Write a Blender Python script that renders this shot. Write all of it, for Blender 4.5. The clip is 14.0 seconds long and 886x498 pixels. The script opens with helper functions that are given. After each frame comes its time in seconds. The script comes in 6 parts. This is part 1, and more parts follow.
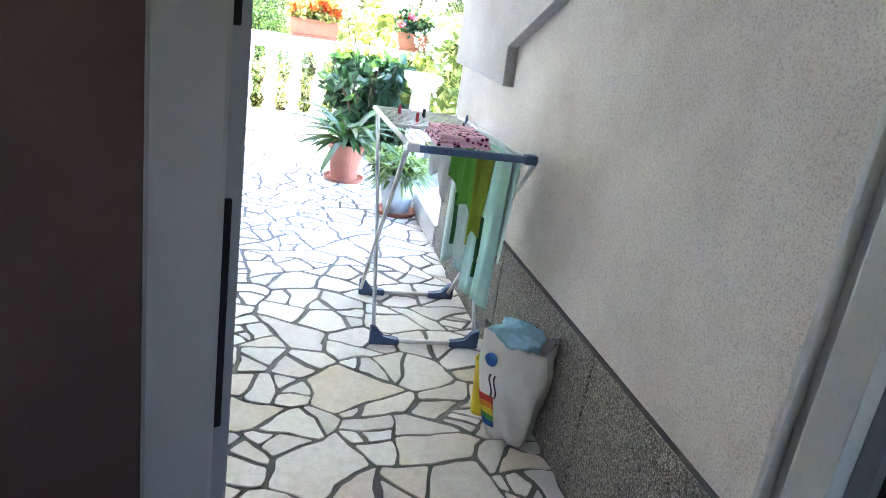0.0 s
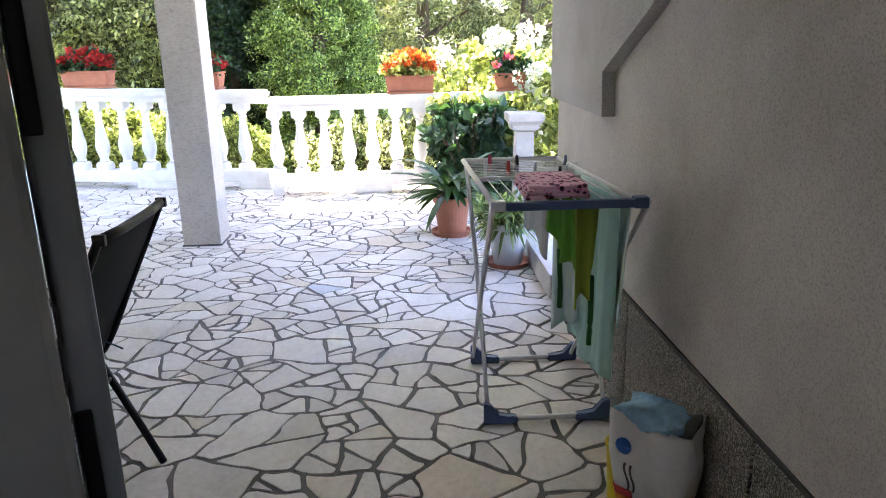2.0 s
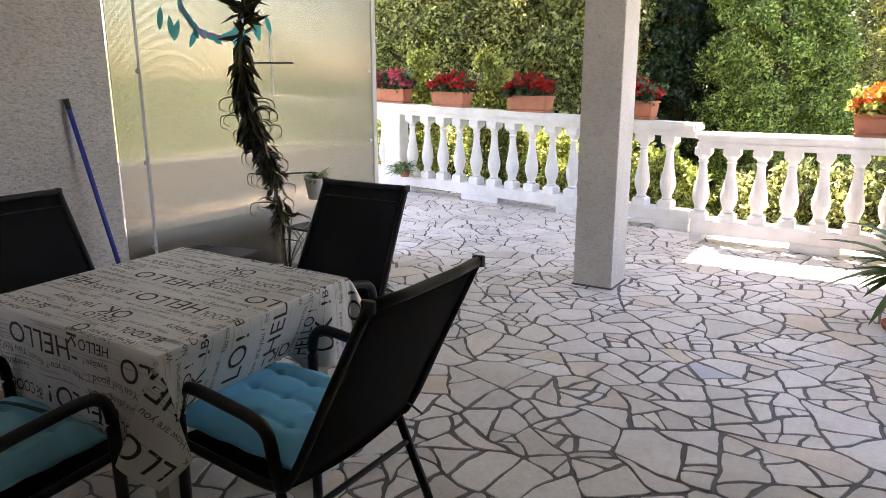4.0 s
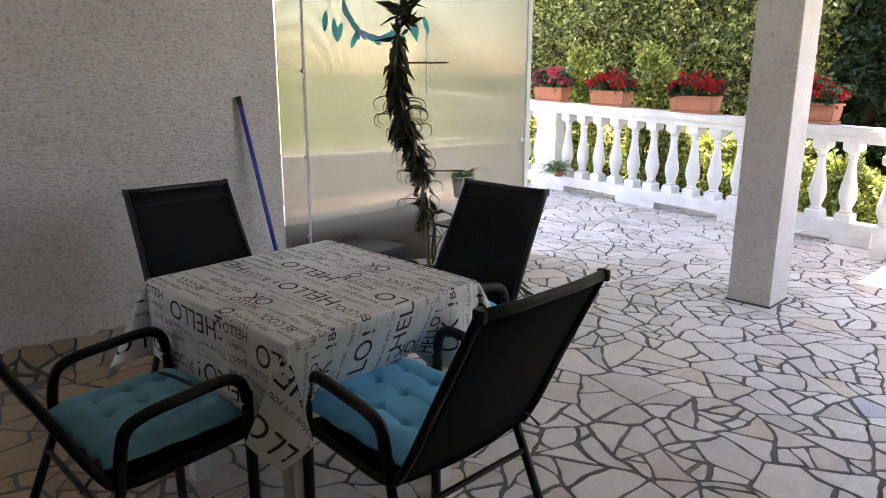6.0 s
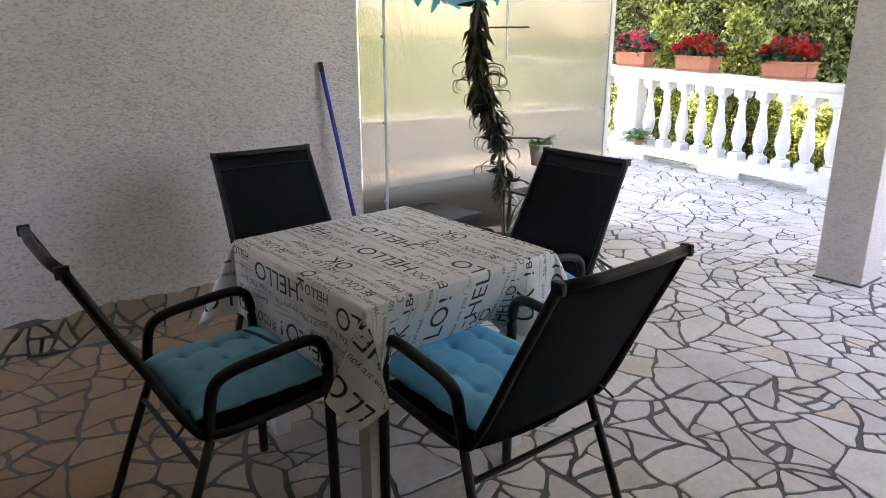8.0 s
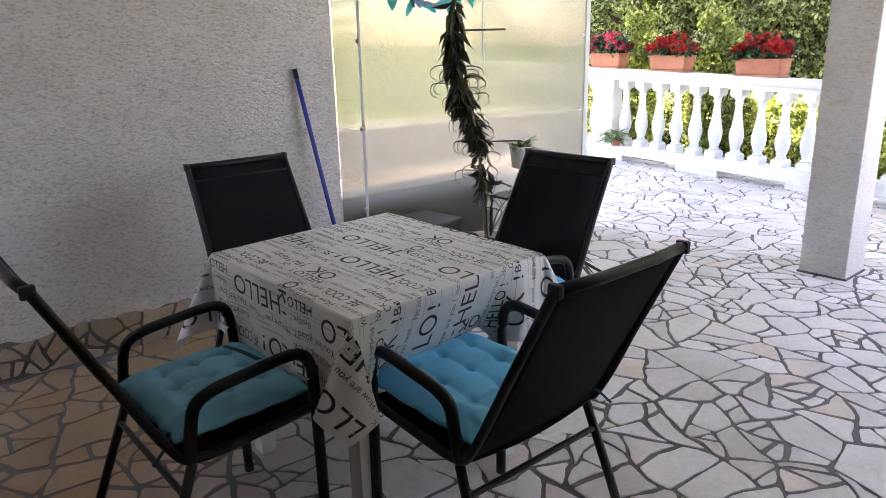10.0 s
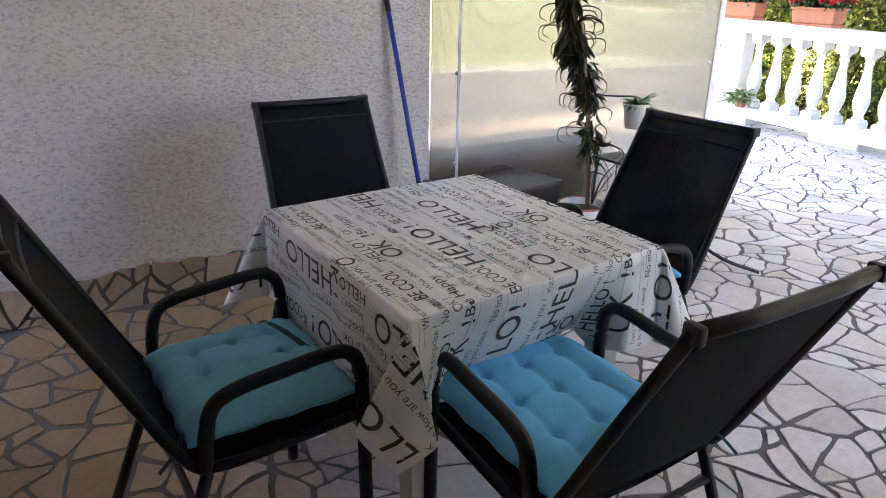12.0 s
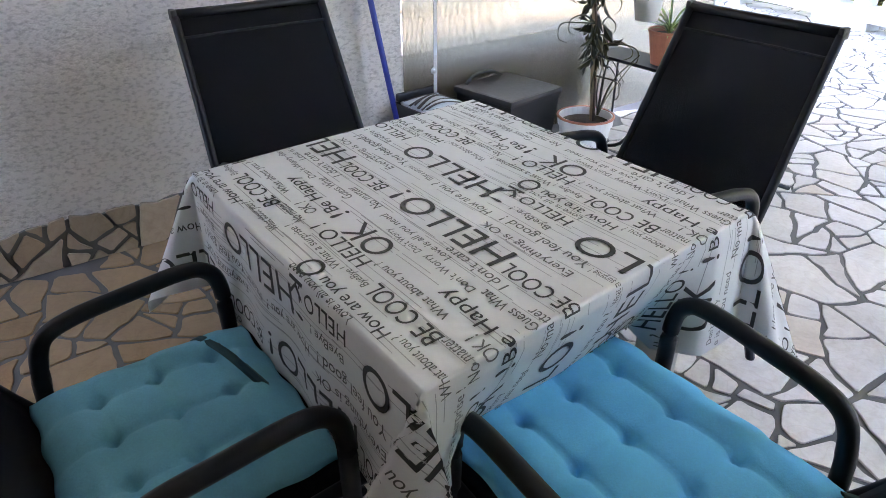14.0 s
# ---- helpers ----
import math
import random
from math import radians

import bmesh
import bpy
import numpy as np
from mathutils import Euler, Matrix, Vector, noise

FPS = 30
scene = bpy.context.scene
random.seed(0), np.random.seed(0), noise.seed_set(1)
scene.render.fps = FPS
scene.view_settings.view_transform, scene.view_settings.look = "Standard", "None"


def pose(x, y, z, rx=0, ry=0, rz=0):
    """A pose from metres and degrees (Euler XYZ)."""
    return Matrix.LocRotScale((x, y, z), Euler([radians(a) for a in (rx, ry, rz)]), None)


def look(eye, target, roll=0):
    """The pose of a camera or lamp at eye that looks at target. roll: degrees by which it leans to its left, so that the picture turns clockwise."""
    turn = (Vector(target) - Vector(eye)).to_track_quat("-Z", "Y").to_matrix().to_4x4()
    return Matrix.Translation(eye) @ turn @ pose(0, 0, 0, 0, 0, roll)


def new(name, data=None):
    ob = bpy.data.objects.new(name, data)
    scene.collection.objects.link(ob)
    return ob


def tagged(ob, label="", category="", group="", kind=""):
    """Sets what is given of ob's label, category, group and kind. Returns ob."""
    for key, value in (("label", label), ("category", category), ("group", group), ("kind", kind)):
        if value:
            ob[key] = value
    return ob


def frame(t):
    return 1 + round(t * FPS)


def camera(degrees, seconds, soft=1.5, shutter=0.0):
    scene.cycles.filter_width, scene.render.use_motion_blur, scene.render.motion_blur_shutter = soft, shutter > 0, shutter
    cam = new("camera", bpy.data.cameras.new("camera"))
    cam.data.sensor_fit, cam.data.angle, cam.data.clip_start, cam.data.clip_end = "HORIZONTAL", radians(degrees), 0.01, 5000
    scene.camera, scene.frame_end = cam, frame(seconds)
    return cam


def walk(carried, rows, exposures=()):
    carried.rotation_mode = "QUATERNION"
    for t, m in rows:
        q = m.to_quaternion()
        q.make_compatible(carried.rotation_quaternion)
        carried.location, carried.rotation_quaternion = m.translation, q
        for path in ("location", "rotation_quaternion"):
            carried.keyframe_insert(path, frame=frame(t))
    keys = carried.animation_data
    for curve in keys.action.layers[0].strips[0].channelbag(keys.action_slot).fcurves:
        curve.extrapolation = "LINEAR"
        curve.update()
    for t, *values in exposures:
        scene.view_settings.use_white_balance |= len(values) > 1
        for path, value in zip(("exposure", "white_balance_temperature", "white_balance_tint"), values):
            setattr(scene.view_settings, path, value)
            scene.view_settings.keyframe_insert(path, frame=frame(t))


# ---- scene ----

# ---- camera and walk ----
cam = camera(64.0, 14.0, 0.5)
PATH = [
    (0, (0.077, 0.026, 1.36), (0.536, 1.868, 0.732), 8.7),
    (0.5, (0.12, 0.047, 1.349), (0.597, 1.899, 0.765), 7.2),
    (1, (0.152, 0.076, 1.354), (0.636, 1.948, 0.841), 3.6),
    (1.5, (0.229, 0.218, 1.35), (0.583, 2.15, 0.976), 2.0),
    (2, (0.232, 0.343, 1.363), (0.326, 2.264, 0.815), -1.2),
    (2.5, (0.318, 0.579, 1.344), (0.16, 2.479, 0.738), -0.6),
    (3, (0.379, 0.741, 1.351), (-0.1, 2.602, 0.795), -0.5),
    (3.5, (0.363, 0.864, 1.366), (-0.331, 2.665, 0.841), -1.0),
    (3.7, (0.34, 0.944, 1.371), (-0.512, 2.684, 0.875), -0.5),
    (5.8, (0.389, 1.036, 1.408), (-0.963, 2.429, 0.928), -0.1),
    (6, (0.395, 1.04, 1.405), (-0.981, 2.409, 0.926), 0.2),
    (6.5, (0.382, 1.039, 1.405), (-1.054, 2.331, 0.888), 0.4),
    (7, (0.388, 1.033, 1.416), (-1.071, 2.296, 0.889), 0.3),
    (7.5, (0.373, 1.042, 1.407), (-1.094, 2.285, 0.855), 0.4),
    (8, (0.387, 1.025, 1.414), (-1.106, 2.227, 0.842), 0.1),
    (8.2, (0.398, 1.011, 1.415), (-1.084, 2.214, 0.818), -0.1),
    (10.5, (0.302, 1.061, 1.386), (-1.154, 2.317, 0.837), -1.4),
    (11, (0.268, 1.09, 1.392), (-1.159, 2.353, 0.786), 0.3),
    (11.5, (0.136, 1.206, 1.359), (-1.361, 2.388, 0.756), 1.0),
    (12, (0.003, 1.32, 1.352), (-1.572, 2.337, 0.656), 1.2),
    (12.5, (-0.114, 1.416, 1.349), (-1.665, 2.465, 0.648), 2.5),
    (13, (-0.304, 1.5, 1.352), (-1.765, 2.69, 0.68), 1.7),
    (13.5, (-0.396, 1.542, 1.328), (-1.851, 2.613, 0.47), 1.7),
    (14, (-0.52, 1.573, 1.315), (-1.933, 2.596, 0.337), 0.0),
]
EXPOSURES = [(0, 5.1, 5800, 19), (0.5, 4.7, 5850, 19), (1.0, 4.5, 6000, 20), (1.5, 3.9, 6300, 24), (2.0, 3.6, 6400, 26), (2.5, 3.4, 6750, 27), (3.0, 3.15, 7100, 28), (3.5, 2.95, 7500, 29), (6, 3.1, 7250, 29), (7, 3.35, 7150, 29), (8, 3.48, 7050, 29), (11, 3.6, 6850, 29), (12, 3.75, 6800, 28), (12.5, 3.88, 6750, 28), (13, 3.9, 6700, 27), (13.5, 3.88, 6550, 26), (14, 4.15, 6500, 25)]
walk(cam, [(t, look(eye, target, roll)) for t, eye, target, roll in PATH], EXPOSURES)

# ---- world and sun ----
SUN_UP, SUN_SIDE = 62.0, -42.0
world = bpy.data.worlds.new("sky")
scene.world = world
world.use_nodes = True
wn = world.node_tree.nodes
sky = wn.new("ShaderNodeTexSky")
sky.sky_type, sky.sun_disc = "NISHITA", False
sky.sun_elevation, sky.sun_rotation = radians(SUN_UP), radians(SUN_SIDE)
wn["Background"].inputs["Strength"].default_value = 0.15
world.node_tree.links.new(sky.outputs[0], wn["Background"].inputs["Color"])
sun_data = bpy.data.lights.new("sun", "SUN")
sun_data.energy, sun_data.angle, sun_data.color = 3.9, radians(0.6), (1.0, 0.95, 0.87)
sun = new("sun", sun_data)
ce, se = math.cos(radians(SUN_UP)), math.sin(radians(SUN_UP))
ca, sa = math.cos(radians(SUN_SIDE)), math.sin(radians(SUN_SIDE))
sun.matrix_world = look((ce * sa * 30, ce * ca * 30, se * 30), (0, 0, 0))


# ---- materials ----
def ramp(nt, fac, stops):
    n = nt.nodes.new("ShaderNodeValToRGB")
    while len(n.color_ramp.elements) < len(stops):
        n.color_ramp.elements.new(0.5)
    for e, (p, c) in zip(n.color_ramp.elements, stops):
        e.position, e.color = p, (*c, 1)
    nt.links.new(fac, n.inputs[0])
    return n.outputs[0]


def tex(nt, kind, scale, co, **sets):
    n = nt.nodes.new("ShaderNodeTex" + kind)
    n.inputs["Scale"].default_value = scale
    for k, v in sets.items():
        n.inputs[k].default_value = v
    nt.links.new(co, n.inputs["Vector"])
    return n


def mixc(nt, fac, a, b, mode="MIX"):
    n = nt.nodes.new("ShaderNodeMix")
    n.data_type, n.blend_type = "RGBA", mode
    for sock, v in ((n.inputs[0], fac), (n.inputs[6], a), (n.inputs[7], b)):
        if isinstance(v, (int, float)):
            sock.default_value = v
        elif isinstance(v, tuple):
            sock.default_value = (*v, 1)
        else:
            nt.links.new(v, sock)
    return n.outputs[2]


def material(name, base, rough=0.6, metal=0.0, vary=0.12, big=3.0, fine=60.0, bump=0.15, dist=0.002, spread=0.0, island=0.0, coat=0.0, dirt=None, spec=0.5):
    """Base colour with broad stains and fine grain, a little relief; spread and island vary it from piece to piece."""
    m = bpy.data.materials.new(name)
    m.use_nodes = True
    nt = m.node_tree
    b = nt.nodes["Principled BSDF"]
    co = nt.nodes.new("ShaderNodeTexCoord").outputs["Object"]
    n1 = tex(nt, "Noise", big, co, Detail=5.0, Roughness=0.65)
    n2 = tex(nt, "Noise", fine, co, Detail=4.0, Roughness=0.7)
    lo = tuple(c * (1 - vary) for c in base)
    hi = tuple(min(1, c * (1 + vary)) for c in base)
    col = ramp(nt, n1.outputs["Fac"], [(0.3, lo if dirt is None else dirt), (0.62, hi)])
    grain = ramp(nt, n2.outputs["Fac"], [(0.25, (1 - vary,) * 3), (0.75, (1, 1, 1))])
    col = mixc(nt, 1.0, col, grain, "MULTIPLY")
    for amount, source in ((spread, "ObjectInfo"), (island, "NewGeometry")):
        if amount:
            g = nt.nodes.new("ShaderNode" + source)
            r = ramp(nt, g.outputs["Random" if source == "ObjectInfo" else "Random Per Island"], [(0, (1 - amount,) * 3), (1, (1 + amount * 0.4, 1 + amount * 0.35, 1 + amount * 0.25))])
            col = mixc(nt, 1.0, col, r, "MULTIPLY")
    nt.links.new(col, b.inputs["Base Color"])
    rr = nt.nodes.new("ShaderNodeMapRange")
    rr.inputs["To Min"].default_value, rr.inputs["To Max"].default_value = max(0.03, rough - 0.1), min(1, rough + 0.1)
    nt.links.new(n2.outputs["Fac"], rr.inputs["Value"])
    nt.links.new(rr.outputs[0], b.inputs["Roughness"])
    b.inputs["Metallic"].default_value = metal
    b.inputs["Coat Weight"].default_value = coat
    b.inputs["Specular IOR Level"].default_value = spec
    bp = nt.nodes.new("ShaderNodeBump")
    bp.inputs["Strength"].default_value, bp.inputs["Distance"].default_value = bump, dist
    nt.links.new(n2.outputs["Fac"], bp.inputs["Height"])
    nt.links.new(bp.outputs[0], b.inputs["Normal"])
    return m


def leaf_material(name, low, high, gloss=0.45, through_light=0.35, glow=(1.6, 1.7, 0.6)):
    m = bpy.data.materials.new(name)
    m.use_nodes = True
    nt = m.node_tree
    b = nt.nodes["Principled BSDF"]
    g = nt.nodes.new("ShaderNodeNewGeometry")
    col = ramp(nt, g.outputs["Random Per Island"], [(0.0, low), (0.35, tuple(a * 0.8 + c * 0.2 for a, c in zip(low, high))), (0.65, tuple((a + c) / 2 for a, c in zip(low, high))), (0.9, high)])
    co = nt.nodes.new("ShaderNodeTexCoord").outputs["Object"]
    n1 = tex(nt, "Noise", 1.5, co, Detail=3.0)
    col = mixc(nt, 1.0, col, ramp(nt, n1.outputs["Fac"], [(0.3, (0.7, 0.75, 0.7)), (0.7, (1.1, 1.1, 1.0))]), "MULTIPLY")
    nt.links.new(col, b.inputs["Base Color"])
    b.inputs["Roughness"].default_value = gloss
    t = nt.nodes.new("ShaderNodeBsdfTranslucent")
    tc = mixc(nt, 1.0, col, glow, "MULTIPLY")
    nt.links.new(tc, t.inputs["Color"])
    mx = nt.nodes.new("ShaderNodeMixShader")
    mx.inputs[0].default_value = through_light
    nt.links.new(b.outputs[0], mx.inputs[1])
    nt.links.new(t.outputs[0], mx.inputs[2])
    nt.links.new(mx.outputs[0], nt.nodes["Material Output"].inputs["Surface"])
    return m


def plaster_material(name, base, scale, depth, pits=0.0, grain=0.6, drag=1.0, stain=1.0, lump=3.4):
    """Thrown plaster: grains with small dark pits between them; drag below 1 draws them out sideways, stain sets the broad mottling."""
    m = bpy.data.materials.new(name)
    m.use_nodes = True
    nt = m.node_tree
    b = nt.nodes["Principled BSDF"]
    co = nt.nodes.new("ShaderNodeTexCoord").outputs["Object"]
    n1 = tex(nt, "Noise", 1.9, co, Detail=7.0, Roughness=0.65)
    if drag != 1.0:
        mp = nt.nodes.new("ShaderNodeMapping")
        mp.inputs["Scale"].default_value = (drag, drag, 1.0)
        nt.links.new(co, mp.inputs["Vector"])
        co = mp.outputs[0]
    n2 = tex(nt, "Noise", scale, co, Detail=5.0, Roughness=0.6)
    n3 = tex(nt, "Voronoi", scale * 0.55, co)
    n4 = tex(nt, "Noise", scale * 0.24, co, Detail=8.0, Roughness=0.78, Distortion=0.6)
    col = ramp(nt, n1.outputs["Fac"], [(0.32, (base[0] * (1 - 0.22 * stain), base[1] * (1 - 0.24 * stain), base[2] * (1 - 0.27 * stain))), (0.5, tuple(c * (1 - 0.07 * stain) for c in base)), (0.68, tuple(c * (1 + 0.05 * stain) for c in base))])
    col = mixc(nt, 1.0, col, ramp(nt, n2.outputs["Fac"], [(0.33, (grain, grain * 0.98, grain * 0.96)), (0.52, (1, 1, 1))]), "MULTIPLY")
    if pits:
        n5 = tex(nt, "Voronoi", scale * 0.55, co)
        few = nt.nodes.new("ShaderNodeSeparateColor")
        nt.links.new(n5.outputs["Color"], few.inputs[0])
        some = ramp(nt, few.outputs[0], [(0.6, (0, 0, 0)), (0.95, (pits,) * 3)])
        dots = ramp(nt, n5.outputs["Distance"], [(0.1, (0.2, 0.18, 0.16)), (0.24, (1, 1, 1))])
        col = mixc(nt, some, col, mixc(nt, 1.0, col, dots, "MULTIPLY"))
    nt.links.new(col, b.inputs["Base Color"])
    b.inputs["Roughness"].default_value = 0.95
    b.inputs["Specular IOR Level"].default_value = 0.2
    add = nt.nodes.new("ShaderNodeMath")
    add.operation = "ADD"
    nt.links.new(n2.outputs["Fac"], add.inputs[0])
    weak = nt.nodes.new("ShaderNodeMath")
    weak.operation = "MULTIPLY"
    weak.inputs[1].default_value = 0.15
    nt.links.new(n3.outputs["Distance"], weak.inputs[0])
    nt.links.new(weak.outputs[0], add.inputs[1])
    add2 = nt.nodes.new("ShaderNodeMath")
    add2.operation = "ADD"
    nt.links.new(add.outputs[0], add2.inputs[0])
    lumps = nt.nodes.new("ShaderNodeMath")
    lumps.operation = "MULTIPLY"
    lumps.inputs[1].default_value = lump
    nt.links.new(n4.outputs["Fac"], lumps.inputs[0])
    nt.links.new(lumps.outputs[0], add2.inputs[1])
    bp = nt.nodes.new("ShaderNodeBump")
    bp.inputs["Strength"].default_value, bp.inputs["Distance"].default_value = 0.8, depth
    nt.links.new(add2.outputs[0], bp.inputs["Height"])
    nt.links.new(bp.outputs[0], b.inputs["Normal"])
    return m


def pebble_material(name):
    """Washed concrete: small pebbles of several greys and browns."""
    m = bpy.data.materials.new(name)
    m.use_nodes = True
    nt = m.node_tree
    b = nt.nodes["Principled BSDF"]
    co = nt.nodes.new("ShaderNodeTexCoord").outputs["Object"]
    v = tex(nt, "Voronoi", 145.0, co)
    sep = nt.nodes.new("ShaderNodeSeparateColor")
    nt.links.new(v.outputs["Color"], sep.inputs[0])
    col = ramp(nt, sep.outputs[0], [(0.0, (0.12, 0.11, 0.095)), (0.3, (0.27, 0.25, 0.21)), (0.6, (0.38, 0.35, 0.3)), (0.85, (0.52, 0.49, 0.43)), (1.0, (0.38, 0.29, 0.2))])
    col = mixc(nt, 1.0, col, ramp(nt, v.outputs["Distance"], [(0.3, (1, 1, 1)), (0.7, (0.34, 0.33, 0.31))]), "MULTIPLY")
    nt.links.new(col, b.inputs["Base Color"])
    b.inputs["Roughness"].default_value = 0.75
    bp = nt.nodes.new("ShaderNodeBump")
    bp.invert = True
    bp.inputs["Strength"].default_value, bp.inputs["Distance"].default_value = 1.0, 0.007
    nt.links.new(v.outputs["Distance"], bp.inputs["Height"])
    nt.links.new(bp.outputs[0], b.inputs["Normal"])
    return m


def sheet_material(name, see=0.07):
    """Woven plastic mesh: nearly black, lets a little light through."""
    m = material(name, (0.006, 0.006, 0.008), 0.8, vary=0.15, fine=400, bump=0.2, dist=0.001, spec=0.15)
    nt = m.node_tree
    t = nt.nodes.new("ShaderNodeBsdfTransparent")
    mx = nt.nodes.new("ShaderNodeMixShader")
    mx.inputs[0].default_value = see
    nt.links.new(nt.nodes["Principled BSDF"].outputs[0], mx.inputs[1])
    nt.links.new(t.outputs[0], mx.inputs[2])
    nt.links.new(mx.outputs[0], nt.nodes["Material Output"].inputs["Surface"])
    return m


def twinwall_material(name):
    """Translucent twin-wall plastic: blurs what is behind, fine upright flutes."""
    m = bpy.data.materials.new(name)
    m.use_nodes = True
    nt = m.node_tree
    b = nt.nodes["Principled BSDF"]
    b.inputs["Base Color"].default_value = (0.23, 0.22, 0.17, 1)
    b.inputs["Roughness"].default_value = 0.07
    b.inputs["Transmission Weight"].default_value = 1.0
    b.inputs["IOR"].default_value = 1.25
    co = nt.nodes.new("ShaderNodeTexCoord").outputs["Object"]
    w = nt.nodes.new("ShaderNodeTexWave")
    w.wave_type, w.bands_direction = "BANDS", "Y"
    w.inputs["Scale"].default_value, w.inputs["Distortion"].default_value = 48.0, 0.0
    nt.links.new(co, w.inputs["Vector"])
    bp = nt.nodes.new("ShaderNodeBump")
    bp.inputs["Strength"].default_value, bp.inputs["Distance"].default_value = 0.45, 0.003
    nt.links.new(w.outputs["Fac"], bp.inputs["Height"])
    nt.links.new(bp.outputs[0], b.inputs["Normal"])
    tr = nt.nodes.new("ShaderNodeBsdfTranslucent")
    nt.links.new(ramp(nt, w.outputs["Fac"], [(0.2, (0.7, 0.7, 0.62)), (0.8, (0.88, 0.88, 0.8))]), tr.inputs["Color"])
    mx = nt.nodes.new("ShaderNodeMixShader")
    mx.inputs[0].default_value = 0.15
    nt.links.new(b.outputs[0], mx.inputs[1])
    nt.links.new(tr.outputs[0], mx.inputs[2])
    nt.links.new(mx.outputs[0], nt.nodes["Material Output"].inputs["Surface"])
    return m


def leopard_material(name):
    m = material(name, (0.62, 0.2, 0.27), 0.9, fine=300, bump=0.4)
    nt = m.node_tree
    co = nt.nodes.new("ShaderNodeTexCoord").outputs["Object"]
    v = tex(nt, "Voronoi", 62.0, co)
    n = tex(nt, "Noise", 26.0, co, Detail=1.0)
    s = nt.nodes.new("ShaderNodeMath")
    s.operation = "ADD"
    nt.links.new(v.outputs["Distance"], s.inputs[0])
    nt.links.new(n.outputs["Fac"], s.inputs[1])
    col = ramp(nt, s.outputs[0], [(0.80, (0.08, 0.02, 0.05)), (0.88, (0.85, 0.27, 0.44)), (1.05, (0.92, 0.58, 0.68))])
    nt.links.new(col, nt.nodes["Principled BSDF"].inputs["Base Color"])
    return m


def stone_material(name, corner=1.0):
    """Pale broken limestone slabs: some nearly white, some cream, with veins and walked-in dirt."""
    m = bpy.data.materials.new(name)
    m.use_nodes = True
    nt = m.node_tree
    b = nt.nodes["Principled BSDF"]
    co = nt.nodes.new("ShaderNodeTexCoord").outputs["Object"]
    oi = nt.nodes.new("ShaderNodeObjectInfo")
    gi = nt.nodes.new("ShaderNodeNewGeometry")
    add = nt.nodes.new("ShaderNodeMath")
    add.operation = "ADD"
    nt.links.new(oi.outputs["Random"], add.inputs[0])
    nt.links.new(gi.outputs["Random Per Island"], add.inputs[1])
    fr = nt.nodes.new("ShaderNodeMath")
    fr.operation = "FRACT"
    nt.links.new(add.outputs[0], fr.inputs[0])
    piece = ramp(nt, fr.outputs[0], [(0.0, (0.62, 0.59, 0.56)), (0.35, (0.76, 0.73, 0.71)), (0.8, (0.82, 0.8, 0.78)), (1.0, (0.7, 0.62, 0.53))])
    n1 = tex(nt, "Noise", 2.2, co, Detail=6.0, Roughness=0.7)
    n2 = tex(nt, "Noise", 35.0, co, Detail=5.0, Roughness=0.7)
    n3 = tex(nt, "Noise", 9.0, co, Detail=3.0, Distortion=1.5)
    col = mixc(nt, 1.0, piece, ramp(nt, n1.outputs["Fac"], [(0.3, (0.82, 0.8, 0.77)), (0.6, (1, 1, 1))]), "MULTIPLY")
    col = mixc(nt, 1.0, col, ramp(nt, n2.outputs["Fac"], [(0.25, (0.84, 0.83, 0.82)), (0.6, (1, 1, 1))]), "MULTIPLY")
    col = mixc(nt, 0.5, col, ramp(nt, n3.outputs["Fac"], [(0.46, (1, 1, 1)), (0.5, (0.86, 0.83, 0.8)), (0.54, (1, 1, 1))]), "MULTIPLY")
    # browner stone in the corner by the wall; its shade is tinted in too
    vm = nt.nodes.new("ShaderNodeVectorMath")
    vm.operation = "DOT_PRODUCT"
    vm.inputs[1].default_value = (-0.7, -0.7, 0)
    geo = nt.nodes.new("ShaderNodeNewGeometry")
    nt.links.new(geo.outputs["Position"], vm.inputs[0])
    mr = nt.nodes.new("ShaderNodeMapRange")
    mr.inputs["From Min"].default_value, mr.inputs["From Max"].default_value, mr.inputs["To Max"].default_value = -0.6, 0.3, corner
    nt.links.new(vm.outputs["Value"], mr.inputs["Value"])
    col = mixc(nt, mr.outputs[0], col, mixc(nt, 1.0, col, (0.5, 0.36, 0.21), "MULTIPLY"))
    nt.links.new(col, b.inputs["Base Color"])
    rr = nt.nodes.new("ShaderNodeMapRange")
    rr.inputs["To Min"].default_value, rr.inputs["To Max"].default_value = 0.32, 0.6
    nt.links.new(n2.outputs["Fac"], rr.inputs["Value"])
    nt.links.new(rr.outputs[0], b.inputs["Roughness"])
    bp = nt.nodes.new("ShaderNodeBump")
    bp.inputs["Strength"].default_value, bp.inputs["Distance"].default_value = 0.25, 0.003
    nt.links.new(n2.outputs["Fac"], bp.inputs["Height"])
    nt.links.new(bp.outputs[0], b.inputs["Normal"])
    return m


